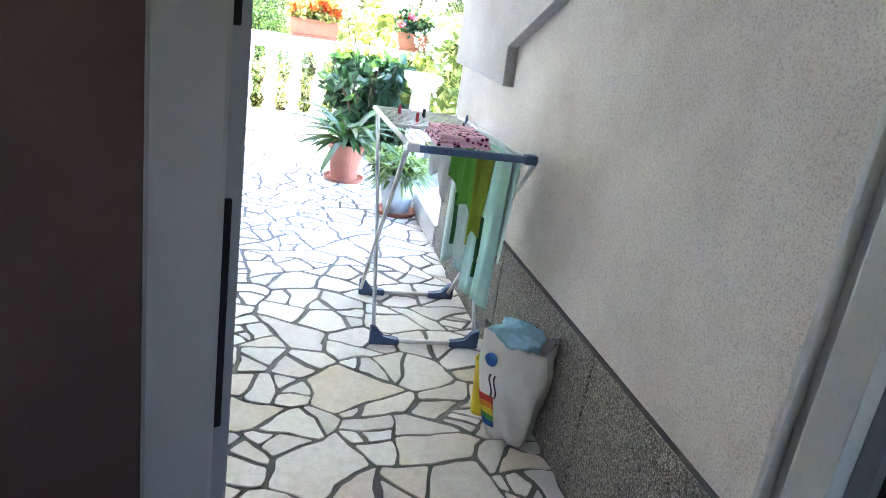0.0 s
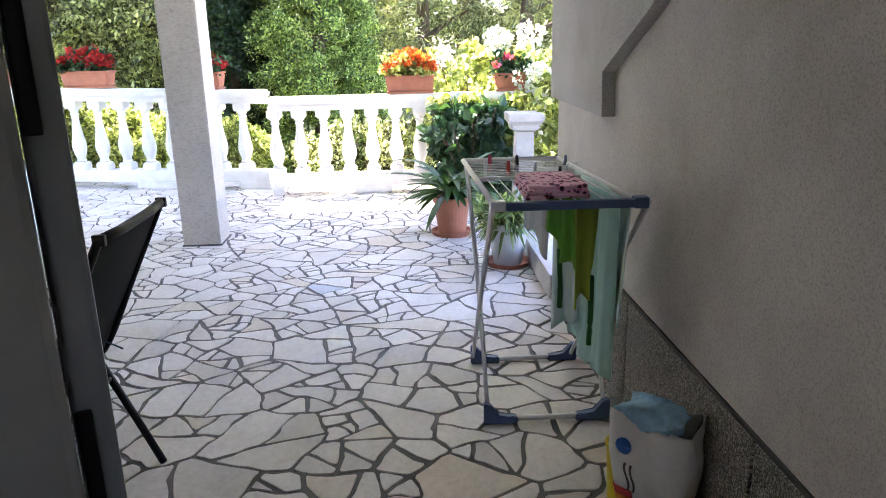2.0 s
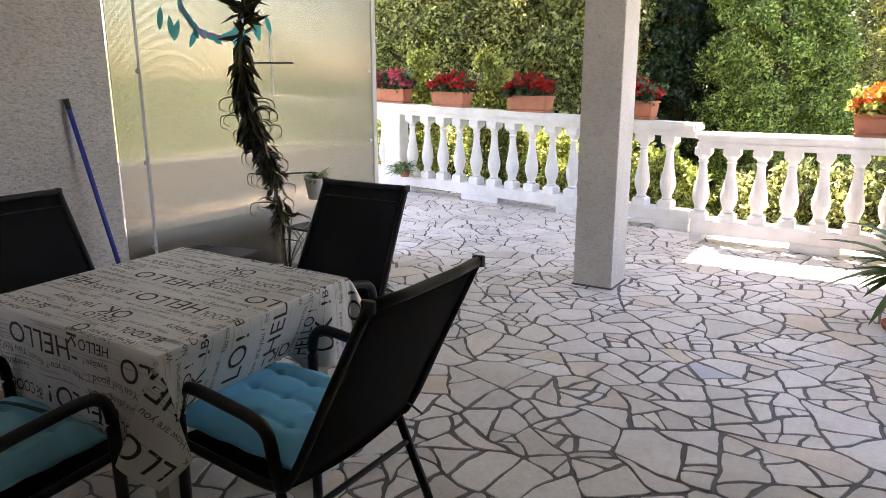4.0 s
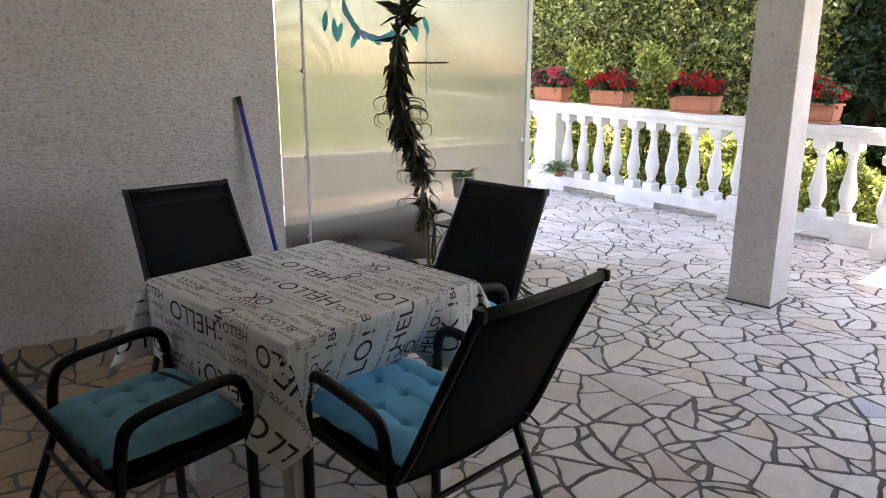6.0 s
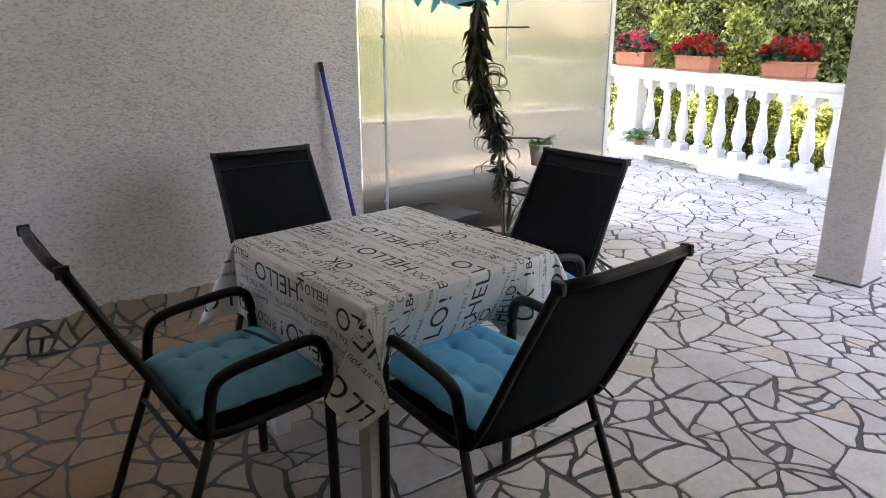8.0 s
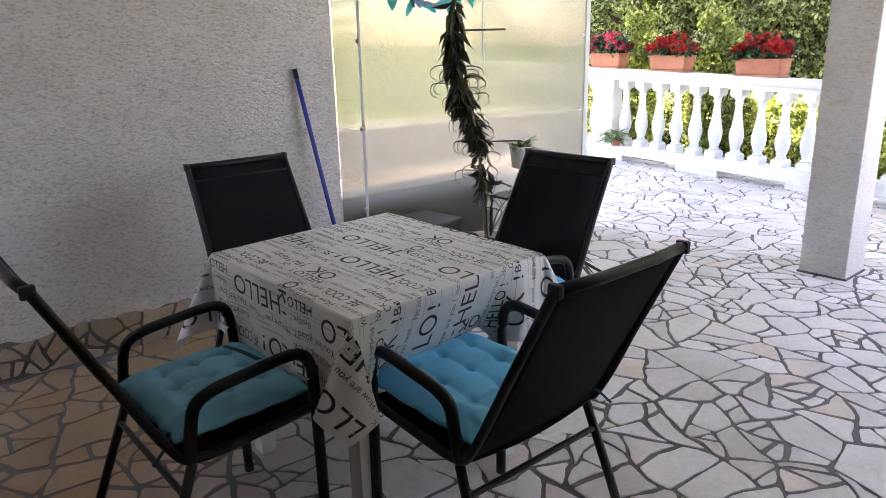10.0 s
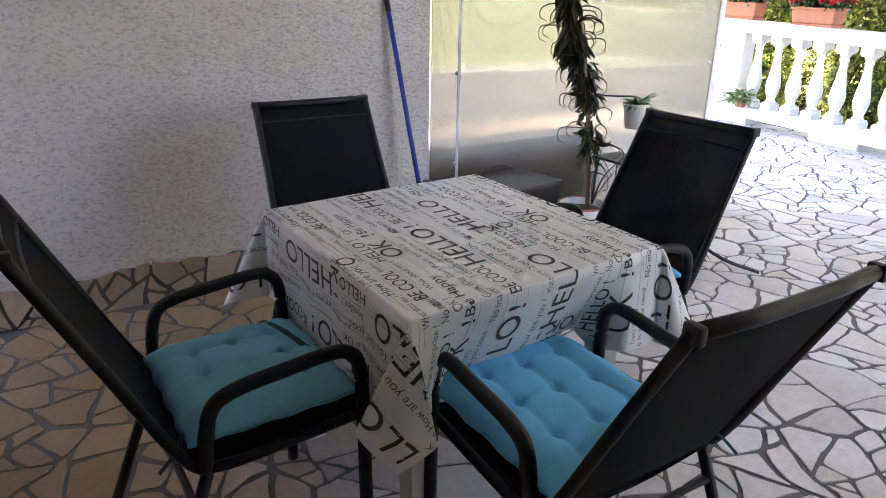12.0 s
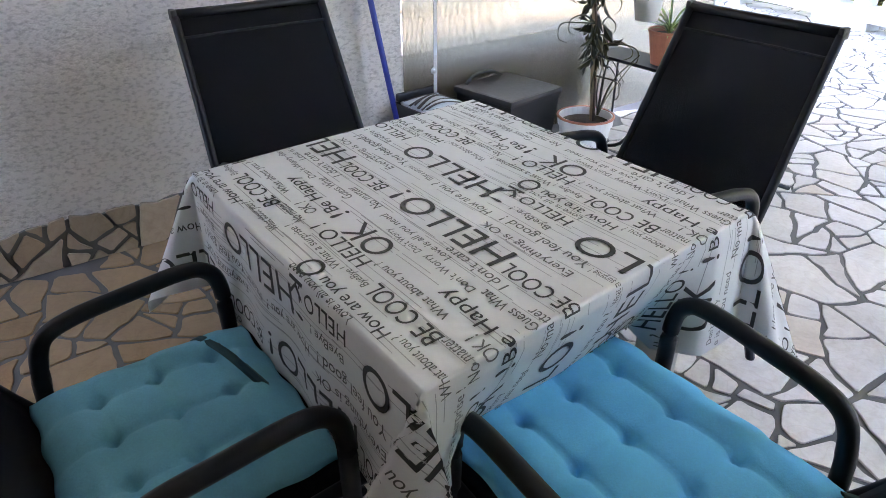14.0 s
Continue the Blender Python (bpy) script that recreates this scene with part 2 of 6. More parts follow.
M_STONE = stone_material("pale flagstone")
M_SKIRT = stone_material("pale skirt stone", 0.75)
M_BLUESTONE = material("bluish stone", (0.5, 0.53, 0.6), 0.5, vary=0.1, fine=40)
M_GROUT = material("cement joint", (0.15, 0.145, 0.14), 0.95, fine=150, bump=0.5)
M_PLASTER = plaster_material("thrown plaster", (0.8, 0.735, 0.67), 190.0, 0.006, 0.75, 0.7, 0.85, 0.95, 2.4)
M_PLASTER_LEFT = plaster_material("coarse thrown plaster", (0.82, 0.765, 0.71), 95.0, 0.013, 1.0, 0.7, 0.5, 0.45, 3.0)
M_COLUMN = plaster_material("brushed plaster", (0.72, 0.67, 0.61), 95.0, 0.004, 0.35, 0.82, 0.5, 0.7)
M_APRON = material("pale bounce concrete", (0.52, 0.49, 0.44), 0.9, vary=0.12, big=0.8, fine=30, bump=0.3)
M_FINE = plaster_material("floated plaster", (0.66, 0.63, 0.6), 160.0, 0.003, 0.4)
M_PEBBLE = pebble_material("washed concrete")
M_DARKJOINT = material("dark joint", (0.07, 0.065, 0.06), 0.9)
M_CEIL = material("ceiling paint", (0.87, 0.86, 0.84), 0.9)
M_ROOM = material("room paint", (0.6, 0.55, 0.5), 0.9)
M_WHITE = material("white masonry paint", (0.78, 0.77, 0.75), 0.6, vary=0.06, big=4, fine=40, bump=0.2, dirt=(0.66, 0.65, 0.62))
# pedestal grey is taken down to include the shade it stands in
M_PEDESTAL = material("shade-greyed weathered plaster", (0.42, 0.40, 0.375), 0.85, vary=0.15, big=6, fine=70, bump=0.4, dist=0.003)
# white plastic as on the frame, with the leaf's shade in the grey
M_PVC_SHADED = material("shaded white plastic profile", (0.42, 0.41, 0.385), 0.35, vary=0.08, big=5, fine=150, bump=0.05)
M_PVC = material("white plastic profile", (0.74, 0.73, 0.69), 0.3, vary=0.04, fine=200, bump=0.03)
M_GREYPVC = material("grey plastic profile", (0.3, 0.31, 0.32), 0.35, vary=0.05)
M_DARKPANEL = material("dark brown panel", (0.1, 0.056, 0.044), 0.55, vary=0.15, big=8)
M_DARKGLASS = material("dark glass", (0.02, 0.025, 0.03), 0.04, vary=0.05, bump=0.0)
M_BLACKMETAL = material("black powder-coated steel", (0.008, 0.008, 0.01), 0.42, vary=0.1, fine=300, bump=0.1, spec=0.32)
M_MESH = sheet_material("black woven mesh")
M_BLUE = material("blue cotton", (0.14, 0.6, 1.0), 0.9, vary=0.12, fine=250, bump=0.4)
# duller than the blue cotton: warm shade is mixed into this colour
M_TEAL = material("teal cotton with shade tone", (0.16, 0.47, 0.6), 0.9, vary=0.16, fine=250, bump=0.4)
M_STRAP = material("dark teal tape", (0.01, 0.06, 0.07), 0.8)
M_OIL = material("wiped cloth", (0.85, 0.845, 0.83), 0.42, vary=0.05, big=5, fine=120, bump=0.1)
M_PRINT = material("black print", (0.05, 0.047, 0.045), 0.6, vary=0.2, fine=90, bump=0.0)
M_SMALLPRINT = material("grey-black print", (0.13, 0.125, 0.12), 0.6, vary=0.2, fine=90, bump=0.0)
M_FAINT = material("faded print", (0.5, 0.49, 0.48), 0.6, vary=0.3, fine=90, bump=0.0)
M_LEGPLASTIC = material("white table plastic", (0.66, 0.65, 0.62), 0.45, vary=0.05)
M_TERRA = material("terracotta plastic", (0.42, 0.15, 0.085), 0.6, vary=0.15, big=8)
M_SOIL = material("potting soil", (0.05, 0.035, 0.022), 0.95, fine=80, bump=1.0, dist=0.01)
M_GREYPOT = material("pale grey pot", (0.5, 0.51, 0.52), 0.5, vary=0.06)
M_WHITEPOT = material("white pot", (0.7, 0.68, 0.64), 0.45, vary=0.06)
M_TWIN = twinwall_material("twin-wall sheet")
M_ALU = material("grey aluminium", (0.45, 0.45, 0.44), 0.4, 0.8, vary=0.08)
M_STEEL = material("screw steel", (0.4, 0.4, 0.4), 0.3, 1.0)
M_BROOM = material("blue painted handle", (0.02, 0.035, 0.26), 0.4, vary=0.1)
M_BLACKPL = material("black plastic", (0.012, 0.0115, 0.0115), 0.45, vary=0.15)
M_LID = material("brown-black lid", (0.03, 0.025, 0.023), 0.5, vary=0.15)
M_ZEBRA = material("striped bag", (0.6, 0.66, 0.68), 0.5)
M_BAMBOO = material("bamboo stake", (0.33, 0.24, 0.14), 0.6, vary=0.2, fine=40)
M_RACK = material("white lacquered tube", (0.85, 0.85, 0.85), 0.3, vary=0.05)
M_RACKBLUE = material("slate blue plastic", (0.09, 0.14, 0.27), 0.4, vary=0.08)
M_LEOPARD = leopard_material("pink spotted fleece")
M_TOWEL = material("mint towel", (0.52, 0.82, 0.76), 0.95, vary=0.12, fine=220, bump=0.5)
M_TOWEL2 = material("pale mint towel", (0.7, 0.87, 0.84), 0.95, vary=0.12, fine=220, bump=0.5)
M_GREEN = material("bright green shirt", (0.13, 0.38, 0.05), 0.9, vary=0.15, fine=220, bump=0.3)
M_LIME = material("yellow-green shirt", (0.36, 0.47, 0.05), 0.9, vary=0.2, fine=220, bump=0.3)
M_GREENTAPE = material("dark green tape", (0.02, 0.14, 0.03), 0.9)
M_WHITECLOTH = material("white cotton", (0.85, 0.85, 0.85), 0.9, vary=0.08, fine=220, bump=0.3)
M_BAG = material("white carrier bag", (0.8, 0.79, 0.78), 0.5, vary=0.08, big=9)
M_BLUECLOTH = material("light blue cloth", (0.36, 0.62, 0.78), 0.9, vary=0.25, big=18)
M_RED, M_ORANGE, M_YELLOW = (material(n, c, 0.5) for n, c in (("red print", (0.6, 0.05, 0.04)), ("orange print", (0.8, 0.27, 0.02)), ("yellow print", (0.78, 0.6, 0.02))))
M_GREENP, M_BLUEP = material("green print", (0.06, 0.32, 0.07), 0.5), material("blue print", (0.02, 0.12, 0.45), 0.5)
M_BARK = material("bark", (0.11, 0.075, 0.05), 0.95, vary=0.35, big=6, fine=30, bump=1.0, dist=0.02)
M_GRASS = material("lawn", (0.15, 0.19, 0.05), 0.95, vary=0.3, big=0.6, fine=25, bump=0.8, dist=0.02)
# leaf tones carry dark shaded gaps and sunlit flecks
M_LEAF_MIX = leaf_material("sun and shade broad leaves", (0.012, 0.022, 0.006), (0.74, 0.76, 0.42), 0.25, 0.5, (1.6, 1.65, 1.1))
M_LEAF_DARK = leaf_material("dark cypress leaves", (0.008, 0.022, 0.01), (0.03, 0.07, 0.022))
M_LEAF_THUJA = leaf_material("thuja leaves", (0.02, 0.055, 0.012), (0.5, 0.62, 0.22))
M_LEAF_PINE = leaf_material("pine needles", (0.035, 0.045, 0.022), (0.42, 0.44, 0.26))
M_LEAF_YELLOW = leaf_material("yellow-green leaves", (0.1, 0.14, 0.03), (0.66, 0.68, 0.28), 0.4, 0.4, (1.5, 1.55, 0.9))
M_LEAF_VINE = leaf_material("vine leaves", (0.015, 0.05, 0.028), (0.07, 0.15, 0.07), 0.4, 0.2)
M_LEAF_STRAP = leaf_material("strap leaves", (0.02, 0.055, 0.02), (0.07, 0.14, 0.045), 0.35)
M_LEAF_VARI = leaf_material("variegated leaves", (0.06, 0.12, 0.04), (0.42, 0.48, 0.3))
M_LEAF_WILT = leaf_material("wilted leaves", (0.012, 0.014, 0.006), (0.05, 0.045, 0.018))
M_LEAF_SUCC = leaf_material("grey-green succulent leaves", (0.12, 0.2, 0.13), (0.3, 0.4, 0.26))
M_FLOWER_RED = leaf_material("red petals", (0.3, 0.006, 0.012), (0.62, 0.03, 0.03))
M_FLOWER_ORANGE = leaf_material("orange-red petals", (0.5, 0.05, 0.015), (0.75, 0.25, 0.04))
M_FLOWER_PINK = leaf_material("pink petals", (0.5, 0.03, 0.12), (0.75, 0.14, 0.28))
M_FLOWER_WHITE = leaf_material("white petals", (0.68, 0.68, 0.66), (0.85, 0.85, 0.83), 0.6, 0.08)
M_TURQ = leaf_material("turquoise film", (0.08, 0.55, 0.66), (0.25, 0.75, 0.82), 0.3, 0.8, (1.25, 1.25, 1.25))
M_PURPLE = leaf_material("purple film", (0.45, 0.36, 0.66), (0.65, 0.55, 0.8), 0.3, 0.8, (1.25, 1.25, 1.25))


# ---- builders ----
def part(name, bm, mat, parent=None, label="", smooth=False):
    me = bpy.data.meshes.new(name)
    bmesh.ops.recalc_face_normals(bm, faces=bm.faces)
    bm.to_mesh(me)
    bm.free()
    me.materials.append(mat)
    if smooth:
        me.shade_smooth()
    ob = new(name, me)
    if parent is not None:
        ob.parent = parent
    if label:
        ob["label"] = label
    return ob


def raw(name, verts, faces, mat, parent=None, label="", smooth=False):
    me = bpy.data.meshes.new(name)
    me.from_pydata([tuple(v) for v in verts], [], [tuple(f) for f in faces])
    me.materials.append(mat)
    if smooth:
        me.shade_smooth()
    ob = new(name, me)
    if parent is not None:
        ob.parent = parent
    if label:
        ob["label"] = label
    return ob


def thing(name, label, category, m=None, group="", kind=""):
    ob = new(name)
    ob.empty_display_size = 0.1
    if m is not None:
        ob.matrix_basis = m
    return tagged(ob, label, category, group, kind)


def box(bm, lo, hi, bevel=0.0):
    c = [(a + b) / 2 for a, b in zip(lo, hi)]
    s = [abs(b - a) for a, b in zip(lo, hi)]
    r = bmesh.ops.create_cube(bm, size=1.0, matrix=Matrix.Translation(c) @ Matrix.Diagonal((*s, 1)))
    if bevel:
        es = list({e for v in r["verts"] for e in v.link_edges})
        bmesh.ops.bevel(bm, geom=es, offset=bevel, segments=2, affect="EDGES", profile=0.7)
    return bm


def boxes(*items, bevel=0.0):
    bm = bmesh.new()
    for lo, hi in items:
        box(bm, lo, hi, bevel)
    return bm


def smooth_path(pts, steps=6):
    """Catmull-Rom through pts."""
    p = [Vector(q) for q in pts]
    p = [2 * p[0] - p[1], *p, 2 * p[-1] - p[-2]]
    out = []
    for i in range(1, len(p) - 2):
        for k in range(steps):
            t = k / steps
            a, b, c, d = p[i - 1], p[i], p[i + 1], p[i + 2]
            out.append(0.5 * ((2 * b) + (c - a) * t + (2 * a - 5 * b + 4 * c - d) * t * t + (3 * b - a - 3 * c + d) * t ** 3))
    out.append(p[-2])
    return out


def tube(bm, pts, r, seg=8, flat=1.0, taper=None):
    """A round bar along pts; flat squeezes it; taper gives a radius at the end."""
    pts = [Vector(p) for p in pts]
    rings = []
    up = Vector((0, 0, 1))
    for i, p in enumerate(pts):
        d = (pts[min(i + 1, len(pts) - 1)] - pts[max(i - 1, 0)]).normalized()
        s = d.cross(up)
        if s.length < 0.05:
            s = d.cross(Vector((1, 0, 0)))
        s.normalize()
        n = s.cross(d).normalized()
        rr = r if taper is None else r + (taper - r) * i / max(1, len(pts) - 1)
        rings.append([bm.verts.new(p + s * math.cos(a) * rr + n * math.sin(a) * rr * flat) for a in (2 * math.pi * k / seg for k in range(seg))])
    for a, b in zip(rings, rings[1:]):
        for k in range(seg):
            bm.faces.new((a[k], a[(k + 1) % seg], b[(k + 1) % seg], b[k]))
    bm.faces.new(rings[0])
    bm.faces.new(list(reversed(rings[-1])))
    return bm


def tubes(*items, seg=8):
    bm = bmesh.new()
    for pts, r in items:
        tube(bm, pts, r, seg)
    return bm


def lathe(bm, profile, seg=20, at=(0, 0, 0), square=False):
    """Turns (radius, height) pairs about z. square: a four-sided piece instead."""
    n = 4 if square else seg
    off = math.pi / 4 if square else 0
    k2 = math.sqrt(2) if square else 1
    rings = []
    for r, z in profile:
        rings.append([bm.verts.new((at[0] + r * k2 * math.cos(2 * math.pi * k / n + off), at[1] + r * k2 * math.sin(2 * math.pi * k / n + off), at[2] + z)) for k in range(n)])
    for a, b in zip(rings, rings[1:]):
        for k in range(n):
            bm.faces.new((a[k], a[(k + 1) % n], b[(k + 1) % n], b[k]))
    bm.faces.new(list(reversed(rings[0])))
    bm.faces.new(rings[-1])
    return bm


def grid(bm, nu, nv, fn):
    vs = [[bm.verts.new(fn(i / nu, j / nv)) for j in range(nv + 1)] for i in range(nu + 1)]
    for i in range(nu):
        for j in range(nv):
            bm.faces.new((vs[i][j], vs[i + 1][j], vs[i + 1][j + 1], vs[i][j + 1]))
    return bm


def solid_sheet(name, nu, nv, fn, thick, mat, parent=None, label=""):
    bm = grid(bmesh.new(), nu, nv, fn)
    bmesh.ops.recalc_face_normals(bm, faces=bm.faces)
    bmesh.ops.solidify(bm, geom=list(bm.faces), thickness=thick)
    return part(name, bm, mat, parent, label, smooth=True)


def prism(bm, outline, axis, a, b):
    """Extrudes a 2D outline along axis 'x', 'y' or 'z' from a to b."""
    def at(p, d):
        return {"x": (d, p[0], p[1]), "y": (p[0], d, p[1]), "z": (p[0], p[1], d)}[axis]
    v0 = [bm.verts.new(at(p, a)) for p in outline]
    v1 = [bm.verts.new(at(p, b)) for p in outline]
    n = len(outline)
    bm.faces.new(v0)
    bm.faces.new(list(reversed(v1)))
    for i in range(n):
        bm.faces.new((v0[i], v1[i], v1[(i + 1) % n], v0[(i + 1) % n]))
    return bm


def leaf_cloud(name, points, size, mat, parent=None, label="", aspect=0.5, seed=1, down=0.0, fold=0.25, out=None):
    """One small folded leaf at each point (n x 3), turned at random; out: a direction for each."""
    rng = np.random.default_rng(seed)
    n = len(points)
    d = rng.normal(size=(n, 3)) if out is None else out + rng.normal(size=(n, 3)) * 0.45
    d[:, 2] -= down
    d /= np.linalg.norm(d, axis=1)[:, None] + 1e-9
    s = np.cross(d, rng.normal(size=(n, 3)))
    s /= np.linalg.norm(s, axis=1)[:, None] + 1e-9
    u = np.cross(s, d)
    L = (size * rng.uniform(0.6, 1.3, n))[:, None]
    w = L * aspect / 2
    p = np.asarray(points)
    mid = p + d * L * 0.45
    v = np.stack([p, mid + s * w + u * w * fold, p + d * L, mid - s * w + u * w * fold], 1).reshape(-1, 3)
    i = np.arange(n)[:, None] * 4
    f = np.concatenate([i + [0, 1, 2], i + [0, 2, 3]])
    return tagged(raw(name, v.tolist(), f.tolist(), mat, parent, label), kind="stuff")


def clumps(seed, n_clumps, per, centre_fn, radius, squash=0.8):
    """Leaf places gathered round random clump centres, so that gaps stay between."""
    rng = np.random.default_rng(seed)
    cs = np.array([centre_fn(rng) for _ in range(n_clumps)])
    r = radius * rng.uniform(0.5, 1.25, n_clumps)
    d = rng.normal(size=(n_clumps, per, 3))
    d /= np.linalg.norm(d, axis=2)[..., None]
    d *= (rng.uniform(0.35, 1.0, (n_clumps, per)) ** 0.5)[..., None] * r[:, None, None]
    d[..., 2] *= squash
    return (cs[:, None, :] + d).reshape(-1, 3)


def strap_plant(name, n, length, width, mat, parent, seed, at=(0, 0, 0), rise=0.8, sag=1.0, label="", split=False):
    """Long arching leaves from one root."""
    rng = random.Random(seed)
    verts, faces = [], []
    for i in range(n):
        if split and verts:
            raw(name, verts, faces, mat, parent, label, smooth=True)
            verts, faces = [], []
        a = rng.uniform(0, 2 * math.pi)
        L = length * rng.uniform(0.6, 1.1)
        lift = rise * rng.uniform(0.55, 1.2)
        droop = sag * rng.uniform(0.6, 1.3)
        d = Vector((math.cos(a), math.sin(a), 0))
        s = Vector((-d.y, d.x, 0))
        base = len(verts)
        K = 7
        for k in range(K + 1):
            t = k / K
            w = width * rng.uniform(0.9, 1.1) * (0.5 + 1.2 * t) * (1 - t) ** 0.6 if k < K else 0.0
            h = L * (lift * t - droop * t * t * 0.75)
            q = Vector(at) + d * (L * t * (0.45 + 0.5 * t)) + Vector((0, 0, h))
            verts += [q - s * w / 2, q + Vector((0, 0, -w * 0.22)), q + s * w / 2]
        for k in range(K):
            o = base + 3 * k
            faces += [(o, o + 1, o + 4, o + 3), (o + 1, o + 2, o + 5, o + 4)]
    return tagged(raw(name, verts, faces, mat, parent, label, smooth=True), kind="" if split else "stuff")


# ---- structure ----
WX, LX, CEIL = 1.02, -3.13, 2.9


def structure(name, bm, mat, label, category, smooth=False):
    return tagged(part(name, bm, mat, smooth=smooth), label, category, kind="structure")


# ground: one lawn to the horizon, lower than the terrace
R = 1500.0
lawn = boxes(((-R, -R, -0.9), (R, R, -0.45)))
structure("ground", lawn, M_GRASS, "sunlit green lawn round the terrace", "lawn")

# mostly unseen slab, added to bounce sunlight in under the roof
structure("pavement", boxes(((-9.0, -8.0, -0.449), (8.0, 9.3, -0.43))), M_APRON, "pale concrete slab added round the terrace to bounce light", "pavement")

# terrace slab carrying the flagstones
structure("floor", boxes(((-6.6, -2.6, -0.44), (2.6, 8.55, -0.005)), ((-8.7, 6.0, -0.44), (-6.6001, 9.2, -0.005))), M_GROUT, "terrace floor of pale crazy paving with dark cement joints", "floor")

# wall with the stair, plinth below
w = boxes(((WX, 0.0, 0.486), (WX + 0.3, 4.0, CEIL)))
structure("wall_right", w, M_PLASTER, "rough grey-beige thrown plaster wall above a pebble plinth", "wall")
stair = bmesh.new()
prism(stair, [(3.96, 1.11), (3.01, 1.098), (3.025, 1.262), (2.54, 1.457), (0.6, 2.45), (0.6, CEIL - 0.01), (3.96, CEIL - 0.01)], "x", WX - 0.05, WX + 0.001)
structure("stair_stringer", stair, M_FINE, "smooth plastered side of the outside stair, standing proud of the wall", "stair")
joints = boxes(((WX - 0.008, 0.3, 0.474), (WX + 0.02, 3.99, 0.486)))
structure("trim_plinth", joints, M_DARKJOINT, "dark recessed joint over the plinth", "trim")
plinth = thing("plinth", "speckled washed-concrete plinth panels along the wall", "plinth", kind="structure")
for a, b_ in ((0.30, 0.807), (0.819, 1.744), (1.756, 2.694), (2.706, 3.637), (3.649, 3.99)):
    bm = boxes(((WX - 0.012, a, 0.0), (WX + 0.25, b_, 0.474)), bevel=0.004)
    part("panel", bm, M_PEBBLE, plinth)
structure("wall_right_core", boxes(((WX + 0.02, 0.3, 0.0), (WX + 0.28, 3.98, 0.486))), M_DARKJOINT, "wall core behind the plinth", "wall")
structure("step", boxes(((1.0, 4.03, 0.0), (2.4, 5.0, 0.14)), bevel=0.006), M_FINE, "low cream plastered step at the end of the wall", "step")

# left wall with a skirt, its far end closed by the plastic sheet
structure("wall_left", boxes(((LX - 0.28, -0.2, 0.0), (LX, 3.24, CEIL))), M_PLASTER_LEFT, "rough pale thrown plaster wall over a stone skirt", "wall")
# ends at -2.6, out of view: the gap is a light inlet for the corner
structure("wall_house", boxes(((-2.6, 0.16, 0.0), (-0.62, 0.42, CEIL)), ((0.53, 0.16, 0.0), (WX, 0.42, CEIL)), ((-0.62, 0.16, 2.15), (0.53, 0.42, CEIL))), M_FINE, "plastered house wall round the terrace door, left short to let light in", "wall")
# unseen; edges follow the sun patch, the reach past the screen is added shade
structure("ceiling", boxes(((-4.3, 0.1, CEIL), (1.6, 7.58, CEIL + 0.22)), ((-1.6, -2.7, CEIL), (1.6, 0.0999, CEIL + 0.22)), ((-6.6, 5.9, CEIL), (-2.03, 9.6, CEIL + 0.22))), M_CEIL, "painted concrete ceiling over the terrace", "ceiling")
# the hole in the unseen back wall is added to light the door
structure("wall_room", boxes(((-1.5, -2.5, 0.0), (-1.4, 0.16, CEIL)), ((1.3, -2.5, 0.0), (1.4, 0.16, CEIL)), ((-1.5, -2.6, 0.0), (1.4, -2.5, 1.2)), ((-1.5, -2.6, 1.2001), (-0.2, -2.5, CEIL)), ((0.4, -2.6, 1.2001), (1.4, -2.5, CEIL)), ((-0.2, -2.6, 1.65), (0.4, -2.5, CEIL))), M_ROOM, "unseen plain room walls behind the door with an added light opening", "wall")

col = bmesh.new()
box(col, (-1.41, 5.42, 0.0), (-1.14, 5.70, CEIL - 0.002), 0.012)
structure("column", col, M_COLUMN, "square plastered column standing on the paving", "column")
structure("column_foot", boxes(((-1.418, 5.412, 0.0), (-1.132, 5.708, 0.012)), bevel=0.004), M_GROUT, "cement fillet round the foot of the column", "trim")


